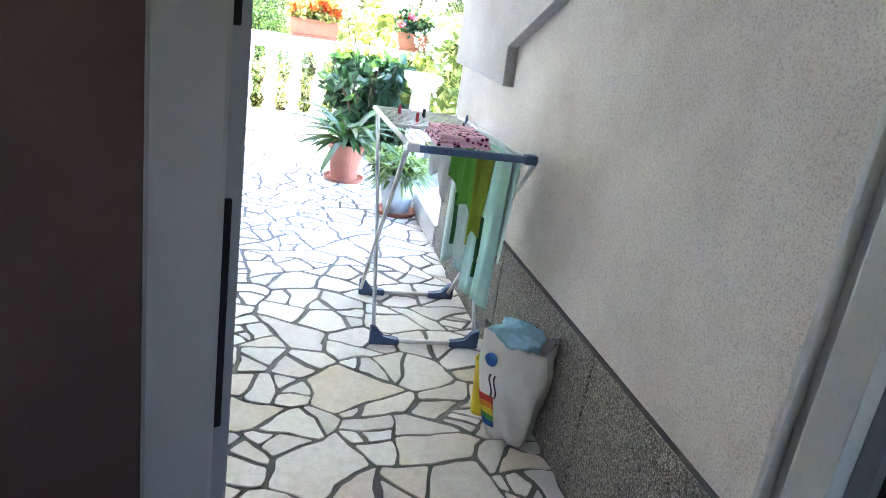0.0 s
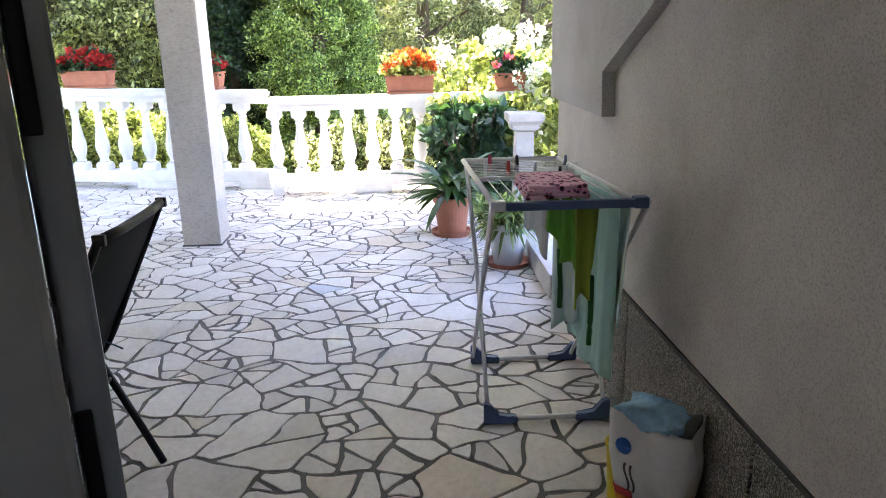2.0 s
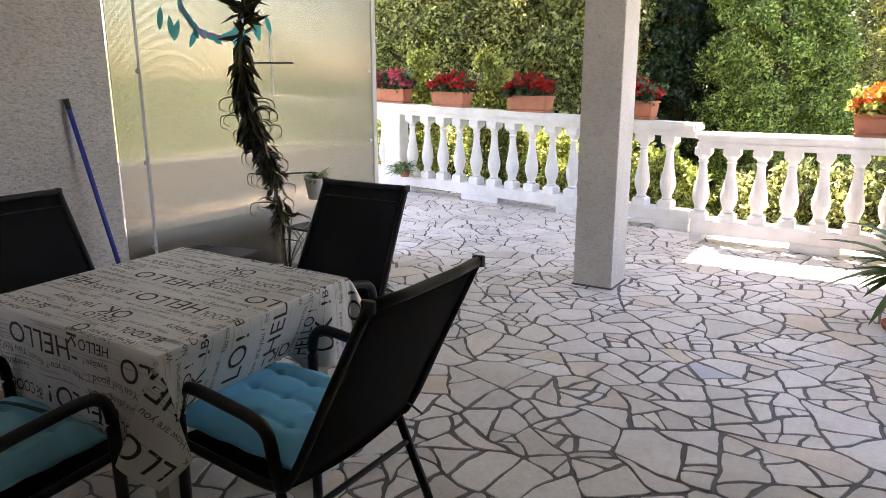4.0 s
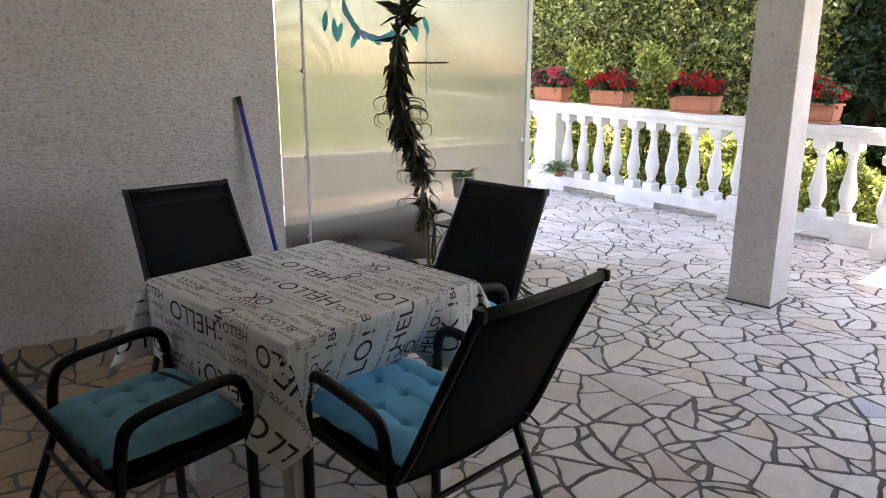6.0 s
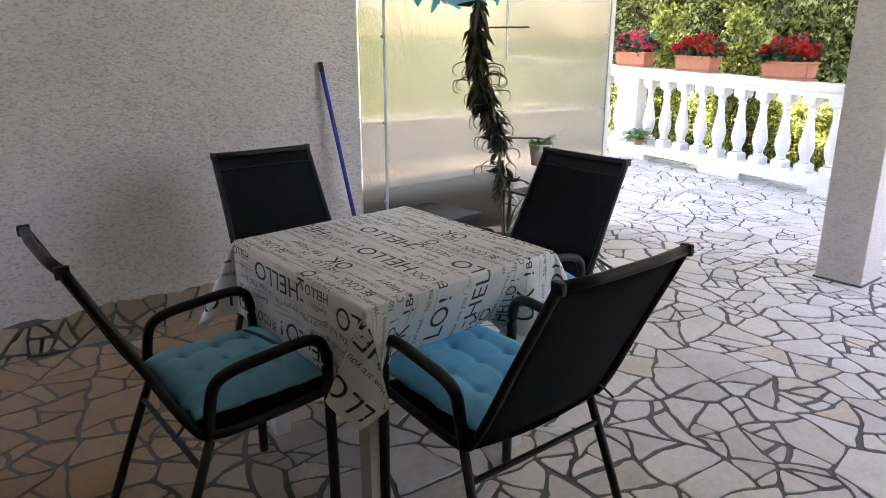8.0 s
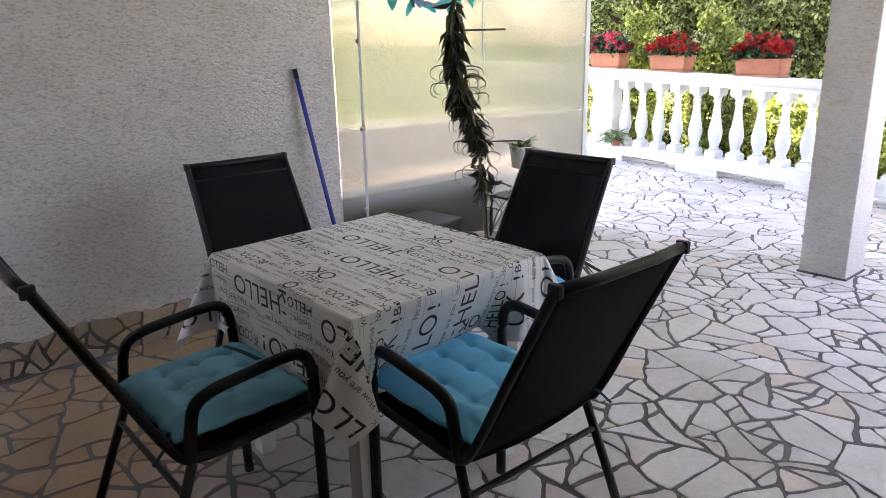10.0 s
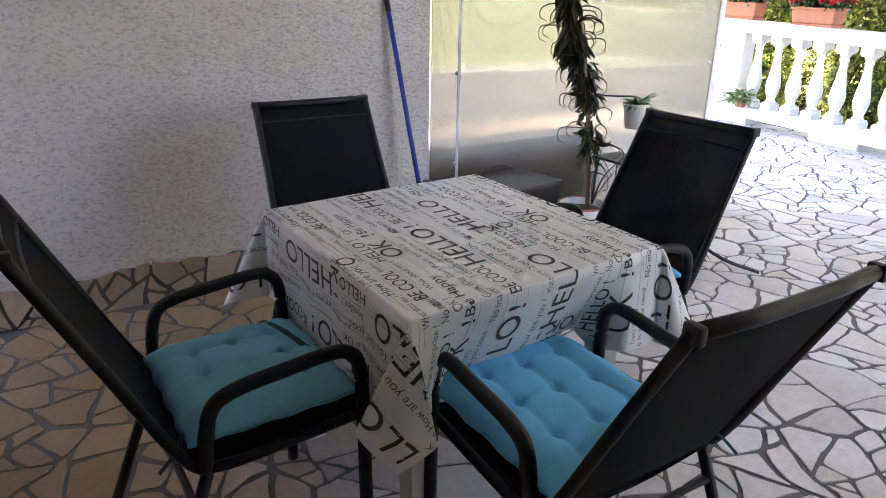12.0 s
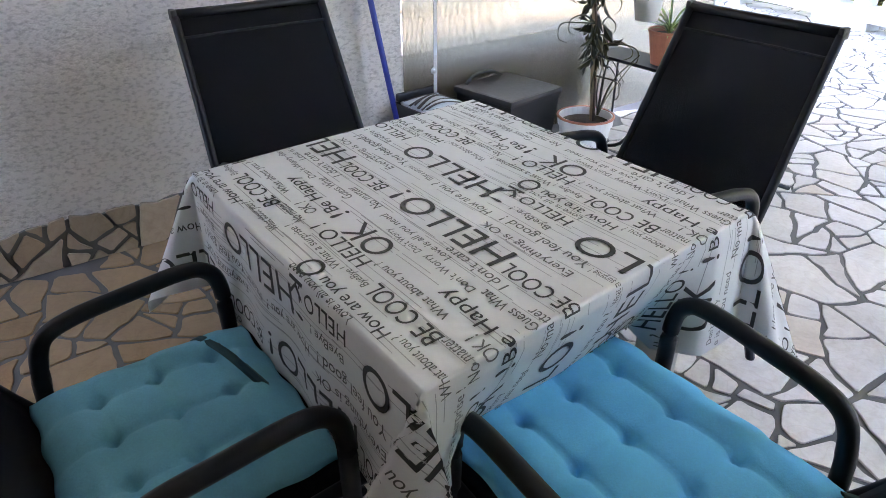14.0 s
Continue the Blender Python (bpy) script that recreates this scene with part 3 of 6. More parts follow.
# ---- terrace door ----
def terrace_door():
    d = Vector((-0.886, -0.465, 0))
    n = Vector((0.465, -0.886, 0))
    m = Matrix(((d.x, n.x, 0, 0.047), (d.y, n.y, 0, 0.747), (0, 0, 1, 0.02), (0, 0, 0, 1)))
    door = thing("door_1", "open terrace door leaf with white plastic frame toned grey for shade and dark panel", "door", m, kind="structure")
    part("stile", boxes(((0.024, -0.06, 0.0), (0.1, 0.0, 2.1)), bevel=0.006), M_PVC_SHADED, door)
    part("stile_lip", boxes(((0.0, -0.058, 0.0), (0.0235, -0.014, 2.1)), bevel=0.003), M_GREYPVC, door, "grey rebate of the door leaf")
    part("stile", boxes(((0.57, -0.06, 0.0), (0.64, 0.0, 2.1)), bevel=0.006), M_PVC_SHADED, door)
    part("rail", boxes(((0.1, -0.059, 0.0), (0.57, -0.001, 0.1)), bevel=0.006), M_PVC_SHADED, door)
    part("rail", boxes(((0.1, -0.059, 2.0), (0.57, -0.001, 2.1)), bevel=0.006), M_PVC_SHADED, door)
    part("door_panel", boxes(((0.1, -0.045, 0.1), (0.57, -0.012, 2.0))), M_DARKPANEL, door, "dark brown door panel")
    for a, b in ((0.86, 1.13), (1.30, 1.6), (0.3, 0.55)):
        part("lock_plate", boxes(((0.012, -0.016, a), (0.022, -0.011, b)), bevel=0.002), M_BLACKMETAL, door, "dark lock plate let into the edge")
    frame_ = thing("door_frame", "white plastic door frame with stepped grooves", "door frame", kind="structure")
    X = 0.462
    # the step's grey stands in for a shadow edge beside the jamb
    for nm, y0, y1, dx, mt in (("lip", 0.428, 0.436, 0.0, M_PVC), ("groove", 0.409, 0.4278, 0.01, M_PVC), ("jamb", 0.372, 0.4088, 0.0, M_PVC), ("step", 0.355, 0.3718, 0.014, M_GREYPVC), ("gasket", 0.325, 0.3548, 0.022, M_BLACKPL), ("pane", 0.23, 0.3248, 0.026, M_DARKGLASS), ("jamb", 0.17, 0.2298, 0.004, M_PVC), ("pane", 0.05, 0.1698, 0.014, M_DARKGLASS)):
        part(nm, boxes(((X + dx, y0, 0.0), (0.53, y1, 2.15)), bevel=0.0015), mt, frame_)
    part("jamb", boxes(((-0.62, 0.30, 0.0), (-0.56, 0.44, 2.15)), bevel=0.004), M_PVC, frame_)
    part("head", boxes(((-0.56, 0.30, 2.13), (0.465, 0.44, 2.15)), bevel=0.004), M_PVC, frame_)


terrace_door()

# ---- balustrades ----
BAL_H = 0.69
bal_profile = [(0.056, 0.0), (0.056, 0.05), (0.05, 0.055), (0.036, 0.075), (0.046, 0.09), (0.036, 0.105), (0.04, 0.13), (0.055, 0.18), (0.062, 0.225), (0.06, 0.27), (0.05, 0.33), (0.038, 0.41), (0.03, 0.49), (0.029, 0.54), (0.038, 0.555), (0.03, 0.575), (0.042, 0.6), (0.05, 0.615), (0.055, 0.63), (0.055, BAL_H)]
_bm = lathe(bmesh.new(), bal_profile[3:-2], 16)
lathe(_bm, [(0.055, 0.0), (0.055, 0.06), (0.045, 0.078)], square=True)
lathe(_bm, [(0.045, 0.61), (0.056, 0.63), (0.056, BAL_H)], square=True)
for v in _bm.verts:
    v.co.x *= 1.17
    v.co.y *= 1.17
BAL_MESH = bpy.data.meshes.new("baluster")
bmesh.ops.recalc_face_normals(_bm, faces=_bm.faces)
_bm.to_mesh(BAL_MESH)
_bm.free()
BAL_MESH.materials.append(M_WHITE)


def balustrade(p0, p1, tops, feet, posts, label, n0, spacing):
    """p0, p1: ends of the front face; tops: rail height at both; feet and posts: stretches along it in metres from p0."""
    a, b = Vector((*p0, 0)), Vector((*p1, 0))
    L = (b - a).length
    d = (b - a) / L
    yaw = math.atan2(d.y, d.x)
    m = Matrix.Translation(a) @ Matrix.Rotation(yaw, 4, "Z")
    root = thing("balustrade", label, "balustrade", m, kind="structure")

    def h(u):
        return tops[0] + (tops[1] - tops[0]) * u / L

    def slanted(name, u0, u1, y0, y1, lo, hi, bevel=0.01):
        bm = boxes(((u0, y0, 0), (u1, y1, 1)))
        for v in bm.verts:
            f = lo if v.co.z < 0.5 else hi
            v.co.z = f(v.co.x) if callable(f) else f
        bmesh.ops.bevel(bm, geom=list(bm.edges), offset=bevel, segments=2, affect="EDGES")
        return part(name, bm, M_WHITE, root)

    slanted("top_rail", 0, L, -0.02, 0.2, lambda u: h(u) - 0.075, h, 0.018)
    slanted("under_rail", 0, L, 0.015, 0.165, lambda u: h(u) - 0.13, lambda u: h(u) - 0.077, 0.008)
    slanted("bottom_rail", 0, L, 0.0, 0.18, 0.07, 0.19, 0.008)
    for u0, u1 in feet:
        slanted("foot", u0, u1, 0.002, 0.178, 0.0, 0.072, 0.006)
    for u0, u1 in posts:
        slanted("post", u0, u1, 0.01, 0.17, 0.188, lambda u: h(u) - 0.129, 0.008)
    u = n0
    while u < L - 0.05:
        if not any(u0 - 0.06 < u < u1 + 0.06 for u0, u1 in posts):
            ob = new("baluster", BAL_MESH)
            ob.parent = root
            ob.location = (u, 0.09, 0.188)
            ob.scale = (1, 1, (h(u) - 0.13 - 0.188) / BAL_H)
        u += spacing
    return root


balustrade((-8.467, 8.915), (-1.16, 7.56), (1.163, 0.985), [(0.3, 0.6), (1.9, 2.2), (3.2, 3.82), (4.65, 5.2), (5.98, 6.45), (7.1, 7.43)], [(3.33, 3.62)], "white painted balustrade with turned balusters, in shade", 0.115, 0.261)
balustrade((-1.07, 7.22), (2.6, 7.22), (0.935, 0.945), [(0.0, 0.1), (0.79, 1.15), (1.8, 2.1), (3.0, 3.2)], [], "white painted balustrade with turned balusters, in full sun", 0.05, 0.232)

# ---- plastic wind screen ----
screen = thing("wind_screen", "translucent twin-wall plastic sheet held by a screwed pale batten", "screen", kind="structure")
part("sheet", boxes(((LX + 0.004, 3.245, 0.04), (LX + 0.012, 5.46, CEIL - 0.01))), M_TWIN, screen)
for y_ in (3.41,):
    part("batten", boxes(((LX + 0.0121, y_ - 0.009, 0.04), (LX + 0.015, y_ + 0.009, CEIL - 0.01)), bevel=0.001), M_GREYPOT, screen, "pale plastic batten screwed over the sheet")
part("edge_profile", boxes(((LX - 0.004, 5.43, 0.04), (LX + 0.02, 5.475, CEIL - 0.01)), bevel=0.003), M_PVC, screen, "pale edge profile of the sheet")
for y_, z_ in ((3.40, 1.42), (3.40, 0.93), (3.40, 0.455), (4.385, 1.41), (5.40, 1.437), (5.40, 0.909)):
    bm = lathe(bmesh.new(), [(0.0145, 0.0), (0.0145, 0.003), (0.008, 0.006), (0.008, 0.01), (0.004, 0.012)], 12)
    bmesh.ops.transform(bm, matrix=Matrix.Translation((LX + 0.012, y_, z_)) @ Matrix.Rotation(radians(90), 4, "Y"), verts=bm.verts)
    part("screw", bm, M_STEEL, screen, "steel screw with washer")

# added backing for the darker lower part of the sheet
structure("wall_low", boxes(((LX - 0.3, 3.2401, 0.0), (LX - 0.08, 4.45, 0.52)), bevel=0.01), M_PLASTER_LEFT, "low plastered wall added in shade behind the plastic sheet to darken it", "wall")

# cut-out ornament hung before the screen
orn = thing("sun_catcher", "turquoise and purple film sun catcher hanging on the screen", "ornament")
rng = random.Random(5)


def film_petal(c, turn, length, width, layer, mat, label):
    """A pointed oval of film, its root at c, pointing along turn in the plane of the sheet."""
    e, f_ = Vector((0, math.cos(turn), math.sin(turn))), Vector((0, -math.sin(turn), math.cos(turn)))
    c = Vector((LX + 0.026 + 0.002 * layer, *c))
    side = [c + e * length * t + f_ * width * 0.5 * math.sin(math.pi * t) ** 0.8 for t in (0.15, 0.35, 0.55, 0.75, 0.9)]
    back = [c + e * length * t - f_ * width * 0.5 * math.sin(math.pi * t) ** 0.8 for t in (0.9, 0.75, 0.55, 0.35, 0.15)]
    q = [c, *side, c + e * length, *back]
    n = len(q)
    x_ = Vector((0.0012, 0, 0))
    raw("petal", q + [p + x_ for p in q], [tuple(range(n))[::-1], tuple(range(n, 2 * n))] + [(i, (i + 1) % n, n + (i + 1) % n, n + i) for i in range(n)], mat, orn, label)


CATCH = (3.93, 1.86)
for i in range(26):
    a = radians(188 + 164 * i / 25)
    c = (CATCH[0] + 0.235 * math.cos(a), CATCH[1] + 0.235 * math.sin(a))
    purple = i % 3 == 1
    film_petal(c, a + 1.4 + rng.uniform(-0.3, 0.3), 0.095, 0.034, i % 4, M_PURPLE if purple else M_TURQ, "purple film petal" if purple else "turquoise film petal")
for y_, z_, a in ((3.57, 1.76, 262), (3.62, 1.72, 275), (3.68, 1.70, 250), (4.22, 1.75, 285), (4.27, 1.73, 270), (4.33, 1.77, 295), (4.16, 1.68, 262), (3.80, 1.66, 240), (4.05, 1.65, 300)):
    film_petal((y_, z_), radians(a), 0.125, 0.042, rng.randrange(4), M_TURQ, "turquoise film petal")
bm = bmesh.new()
tube(bm, smooth_path([(LX + 0.024, CATCH[0] + 0.24 * math.cos(radians(a)), CATCH[1] + 0.24 * math.sin(radians(a))) for a in range(0, 361, 30)]), 0.003, 6)
for y_, z_ in ((3.57, 1.76), (3.68, 1.70), (4.22, 1.75), (4.33, 1.77)):
    tube(bm, [(LX + 0.024, y_, z_), (LX + 0.024, CATCH[0] + (0.1 if y_ > 4 else -0.1), CATCH[1] + 0.218)], 0.0012, 5)
tube(bm, [(LX + 0.024, CATCH[0], CATCH[1] + 0.24), (LX + 0.024, CATCH[0], 2.6)], 0.0015, 5)
part("wire", bm, M_ALU, orn)

# small wind spinner on the upright
spin = thing("weather_hook", "thin dark metal hook with a crossbar on the screen", "hook")
part("rod", tubes(([(LX + 0.022, 4.37, 1.72), (LX + 0.022, 4.37, 1.5), (LX + 0.022, 4.375, 1.28)], 0.007)), M_ALU, spin)
part("crossbar", tubes(([(LX + 0.03, 4.2, 1.475), (LX + 0.03, 4.56, 1.48)], 0.006)), M_BLACKPL, spin)


# ---- chairs ----
def garden_chair(m, cushion, label):
    """Faces +y; the seat meets the back at y = 0."""
    ch = thing("garden_chair", label, "chair", m, group="chairs round the table")
    W = 0.24
    for s in (-1, 1):
        x = s * W
        part("side_rail", tubes((smooth_path([(x * 0.93, -0.215, 0.925), (x * 0.96, -0.1, 0.695), (x, 0.01, 0.475), (x, 0.075, 0.42), (x, 0.25, 0.425), (x, 0.44, 0.44), (x, 0.475, 0.425)], 5), 0.0125)), M_BLACKMETAL, ch, smooth=True)
        xo = s * (W + 0.012)
        part("arm", tubes((smooth_path([(xo - s * 0.01, 0.055, 0.42), (xo, 0.062, 0.5), (xo, 0.08, 0.565), (xo, 0.13, 0.592), (xo, 0.23, 0.606), (xo, 0.33, 0.616), (xo, 0.375, 0.607), (xo, 0.4, 0.57), (xo, 0.406, 0.48), (xo, 0.41, 0.25), (xo, 0.412, 0.0)], 6), 0.0165)), M_BLACKMETAL, ch, "black tubular armrest running down into the front leg", smooth=True)
        part("leg", tubes(([(x, 0.06, 0.41), (x + s * 0.015, -0.02, 0.2), (x + s * 0.025, -0.095, 0.0)], 0.0135)), M_BLACKMETAL, ch, smooth=True)
    for s in (-1, 1):
        part("end_cap", boxes(((s * W * 0.94 - 0.008, -0.232, 0.908), (s * W * 0.94 + 0.008, -0.2, 0.938)), bevel=0.006), M_BLACKPL, ch, "black plastic cap on the back rail")
    part("crossbar", tubes(([(-W, 0.03, 0.335), (W, 0.03, 0.335)], 0.009)), M_BLACKMETAL, ch)
    part("crossbar", tubes(([(-W, 0.43, 0.405), (W, 0.43, 0.405)], 0.011)), M_BLACKMETAL, ch)
    part("top_bar", tubes(([(-W * 0.94, -0.215, 0.923), (-0.1, -0.222, 0.92), (0.1, -0.222, 0.92), (W * 0.94, -0.215, 0.923)], 0.014)), M_BLACKMETAL, ch, smooth=True)

    def back(u, v):
        x = (u - 0.5) * 2 * (W + 0.004) * (1 - 0.07 * v)
        z = 0.43 + 0.495 * v
        y = 0.04 - 0.253 * v - 0.012 * math.sin(math.pi * u) * (0.4 + 0.6 * math.sin(math.pi * v))
        return (x, y, z)

    rest = solid_sheet("backrest", 10, 10, back, 0.004, M_MESH, ch, "black woven mesh backrest")
    bm = bmesh.new()
    for v0 in (0.88,):
        tube(bm, [tuple(Vector(back(u / 10, v0)) + Vector((0, 0.003, 0))) for u in range(11)], 0.004, 6)
    part("hem", bm, M_BLACKMETAL, rest)

    def seat(u, v):
        return ((u - 0.5) * 2 * (W + 0.002), 0.04 + 0.42 * v, 0.425 + 0.015 * v - 0.022 * math.sin(math.pi * u))

    solid_sheet("seat", 8, 8, seat, 0.004, M_MESH, ch, "black woven mesh seat")
    if cushion is not None:
        mat, cl, depth = cushion
        cu = thing("seat_cushion", cl, "cushion", m, group="seat cushions")
        N = 56

        def puff(u, v, side):
            e = max(0.0, min(1.0, 7 * min(u, 1 - u)) * min(1.0, 7 * min(v, 1 - v))) ** 0.5
            gu, gv = abs(math.sin(math.pi * 4 * u)), abs(math.sin(math.pi * 4 * v))
            node = math.exp(-((math.sin(math.pi * 4 * u) / 0.34) ** 2 + (math.sin(math.pi * 4 * v) / 0.34) ** 2))
            hgt = (0.66 + 0.2 * gu ** 0.5 + 0.1 * gv ** 0.5 - 0.5 * node + 0.07 * math.sin(11 * u + 5 * v) * math.sin(9 * v - 4 * u)) * e
            x = (u - 0.5) * 0.44 * (1 + 0.012 * math.sin(8 * math.pi * v))
            y = 0.03 + depth * v + 0.006 * math.sin(8 * math.pi * u) * (v - 0.5)
            base = 0.466 + 0.012 * v
            return (x, y, base + (0.046 * hgt if side else -0.022 * e * (1 - 4 * (u - 0.5) ** 2)))

        bm = bmesh.new()
        grid(bm, N, N, lambda u, v: puff(u, v, True))
        grid(bm, N, N, lambda u, v: puff(u, v, False))
        bmesh.ops.remove_doubles(bm, verts=bm.verts, dist=0.0002)
        part("padding", bm, mat, cu, smooth=True)
        if mat is M_TEAL:
            bm = bmesh.new()
            tube(bm, smooth_path([(-0.205, depth - 0.07, 0.492), (-0.17, depth - 0.06, 0.512), (-0.08, depth - 0.04, 0.519), (0.04, depth - 0.02, 0.516)], 4), 0.009, 6, 0.35)
            part("tie", bm, M_STRAP, cu, "dark tie tape of the cushion")
        bm = bmesh.new()
        tube(bm, smooth_path([(0.19, 0.03, 0.487), (0.22, 0.01, 0.47), (0.235, -0.03, 0.44)], 4), 0.006, 6, 0.4)
        part("tie", bm, M_STRAP, cu, "dark tie tape of the cushion")
    return ch


def facing(x, y, deg):
    return Matrix.Translation((x, y, 0)) @ Matrix.Rotation(radians(deg), 4, "Z")


garden_chair(facing(-0.742, 2.293, 89.5), (M_BLUE, "bright blue tufted seat cushion on the chair", 0.5), "black tubular garden chair with mesh back, blue cushion")
garden_chair(facing(-1.612, 3.205, 180), (M_BLUE, "bright blue tufted seat cushion half under the table", 0.41), "black tubular garden chair with mesh back, before the potted plant")
garden_chair(facing(-2.372, 2.378, -90), None, "black tubular garden chair with mesh back, against the plaster wall")
garden_chair(facing(-1.495, 1.512, 0), (M_TEAL, "teal tufted seat cushion with dark tapes, shade put into its colour", 0.39), "black tubular garden chair with mesh back, teal cushion")

# ---- table and cloth ----
TX0, TX1, TY0, TY1, TZ = -1.945, -1.107, 1.947, 2.722, 0.735


def lean(x, y):
    """The table stands a little out of square."""
    return x - 0.07 * (y - 2.335)


table = thing("garden_table", "white plastic garden table under a printed cloth", "table")
bm = boxes(((TX0 + 0.006, TY0 + 0.006, TZ - 0.04), (TX1 - 0.006, TY1 - 0.006, TZ - 0.005)), bevel=0.006)
for v in bm.verts:
    v.co.x = lean(v.co.x, v.co.y)
part("tabletop", bm, M_LEGPLASTIC, table)
for lx in (TX0 + 0.1, TX1 - 0.1):
    for ly in (TY0 + 0.08, TY1 - 0.08):
        bm = bmesh.new()
        lathe(bm, [(0.026, 0.0), (0.028, 0.02), (0.034, 0.695)], square=True, at=(lean(lx, ly), ly, 0))
        part("leg", bm, M_LEGPLASTIC, table)

DROP = 0.27


FLAP = ((0.0, 0.035, 0.0), (0.1, 0.13, 0.1), (0.3, 0.15, 0.13), (0.5, 0.07, -0.13), (0.7, -0.2, -0.31), (0.8, -0.26, -0.25), (0.9, -0.16, -0.08), (1.0, 0.0, -0.035))


def drape(x, y, lift=0.0):
    px, py, pz = hang(x, y, lift)
    return (lean(px, py), py, pz)


def hang(x, y, lift=0.0):
    """Where the flat cloth's point (x, y) lies once it hangs over the table."""
    ox = (x - TX1) if x > TX1 else (x - TX0 if x < TX0 else 0.0)
    oy = (y - TY1) if y > TY1 else (y - TY0 if y < TY0 else 0.0)
    cx, cy = min(max(x, TX0), TX1), min(max(y, TY0), TY1)
    r = math.hypot(ox, oy)
    z0 = TZ + 0.002
    if r < 1e-9:
        return (x, y, z0 + lift + 0.0008 * math.sin(23 * x + 9 * y))
    dx, dy = ox / r, oy / r
    both = min(abs(dx), abs(dy)) * math.sqrt(2)
    wave = 0.010 * math.sin(17 * (cx - 0.4 * cy) + 3) * math.sin(9 * cy + 13 * cx) * min(1, r / 0.15) * (1 - both)
    out = 0.006 * min(1, r / 0.02) + 0.035 * r + wave + both * r * 0.52 + lift
    out += both * r * 0.13 * math.sin(6 * math.atan2(abs(dy), abs(dx)) + 0.6)
    z = z0 - r * (1 - 0.05 * both)
    if ox > 0 and oy < 0:
        # the corner nearest the door hangs as one broad rounded cone
        u = math.atan2(-oy, ox) / (math.pi / 2)
        k = max(i for i, q in enumerate(FLAP[:-1]) if q[0] <= u)
        f = (u - FLAP[k][0]) / (FLAP[k + 1][0] - FLAP[k][0])
        q0, q1, q2, q3 = (FLAP[min(max(k + j, 0), len(FLAP) - 1)] for j in (-1, 0, 1, 2))
        sx, sy = (0.5 * (2 * q1[i] + (q2[i] - q0[i]) * f + (2 * q0[i] - 5 * q1[i] + 4 * q2[i] - q3[i]) * f * f + (3 * q1[i] - q0[i] - 3 * q2[i] + q3[i]) * f ** 3) for i in (1, 2))
        r = r if r < 0.29 else 0.29 + (r - 0.29) * 0.6
        grow = min(1, r / 0.02)
        short = 1 - 0.05 * math.sin(math.pi * u)
        return (cx + sx * r + 0.006 * grow * (1 - u) + lift * (1 - u), cy + sy * r - 0.006 * grow * u - lift * u, z0 - r * short * math.sqrt(1 - sx * sx - sy * sy))
    if ox > 0 and abs(oy) < 0.001 and TY0 < cy < 2.61:
        k = min(1, (cy - TY0) / 0.15, (2.61 - cy) / 0.08)
        out -= k * 0.10 * min(1.0, r / 0.22) ** 1.3
        low = 0.513 * k + (1 - k) * 0.3
        if z < low:
            out -= (low - z) * 0.9
            z = low + 0.004 * k + lift
    if oy < 0 and abs(ox) < 0.001 and z < 0.5:
        out *= 0.8
    return (cx + dx * out, cy + dy * out, z)


cloth = thing("tablecloth", "off-white wiped tablecloth printed all over with black words", "tablecloth")
xs = sorted({round(TX0 - DROP + k * 0.0125, 4) for k in range(int((TX1 - TX0 + 2 * DROP) / 0.0125) + 1)} | {TX0, TX1, TX1 + DROP})
ys = sorted({round(TY0 - DROP + k * 0.0125, 4) for k in range(int((TY1 - TY0 + 2 * DROP) / 0.0125) + 1)} | {TY0, TY1, TY1 + DROP})
verts = [drape(x, y) for x in xs for y in ys]
ny = len(ys)
faces = [(i * ny + j, (i + 1) * ny + j, (i + 1) * ny + j + 1, i * ny + j + 1) for i in range(len(xs) - 1) for j in range(ny - 1)]
raw("cloth", verts, faces, M_OIL, cloth, smooth=True)

WORD_CACHE = {}


def word_mesh(text):
    """The outline of a word as flat triangles in a unit box."""
    if text not in WORD_CACHE:
        cu = bpy.data.curves.new("word", "FONT")
        cu.body = text
        cu.resolution_u = 5
        ob = bpy.data.objects.new("word", cu)
        me = ob.to_mesh()
        co = np.array([v.co[:2] for v in me.vertices])
        fs = [tuple(p.vertices) for p in me.polygons]
        ob.to_mesh_clear()
        bpy.data.objects.remove(ob)
        lo, hi = co.min(0), co.max(0)
        WORD_CACHE[text] = ((co - lo) / (hi - lo), fs)
    return WORD_CACHE[text]


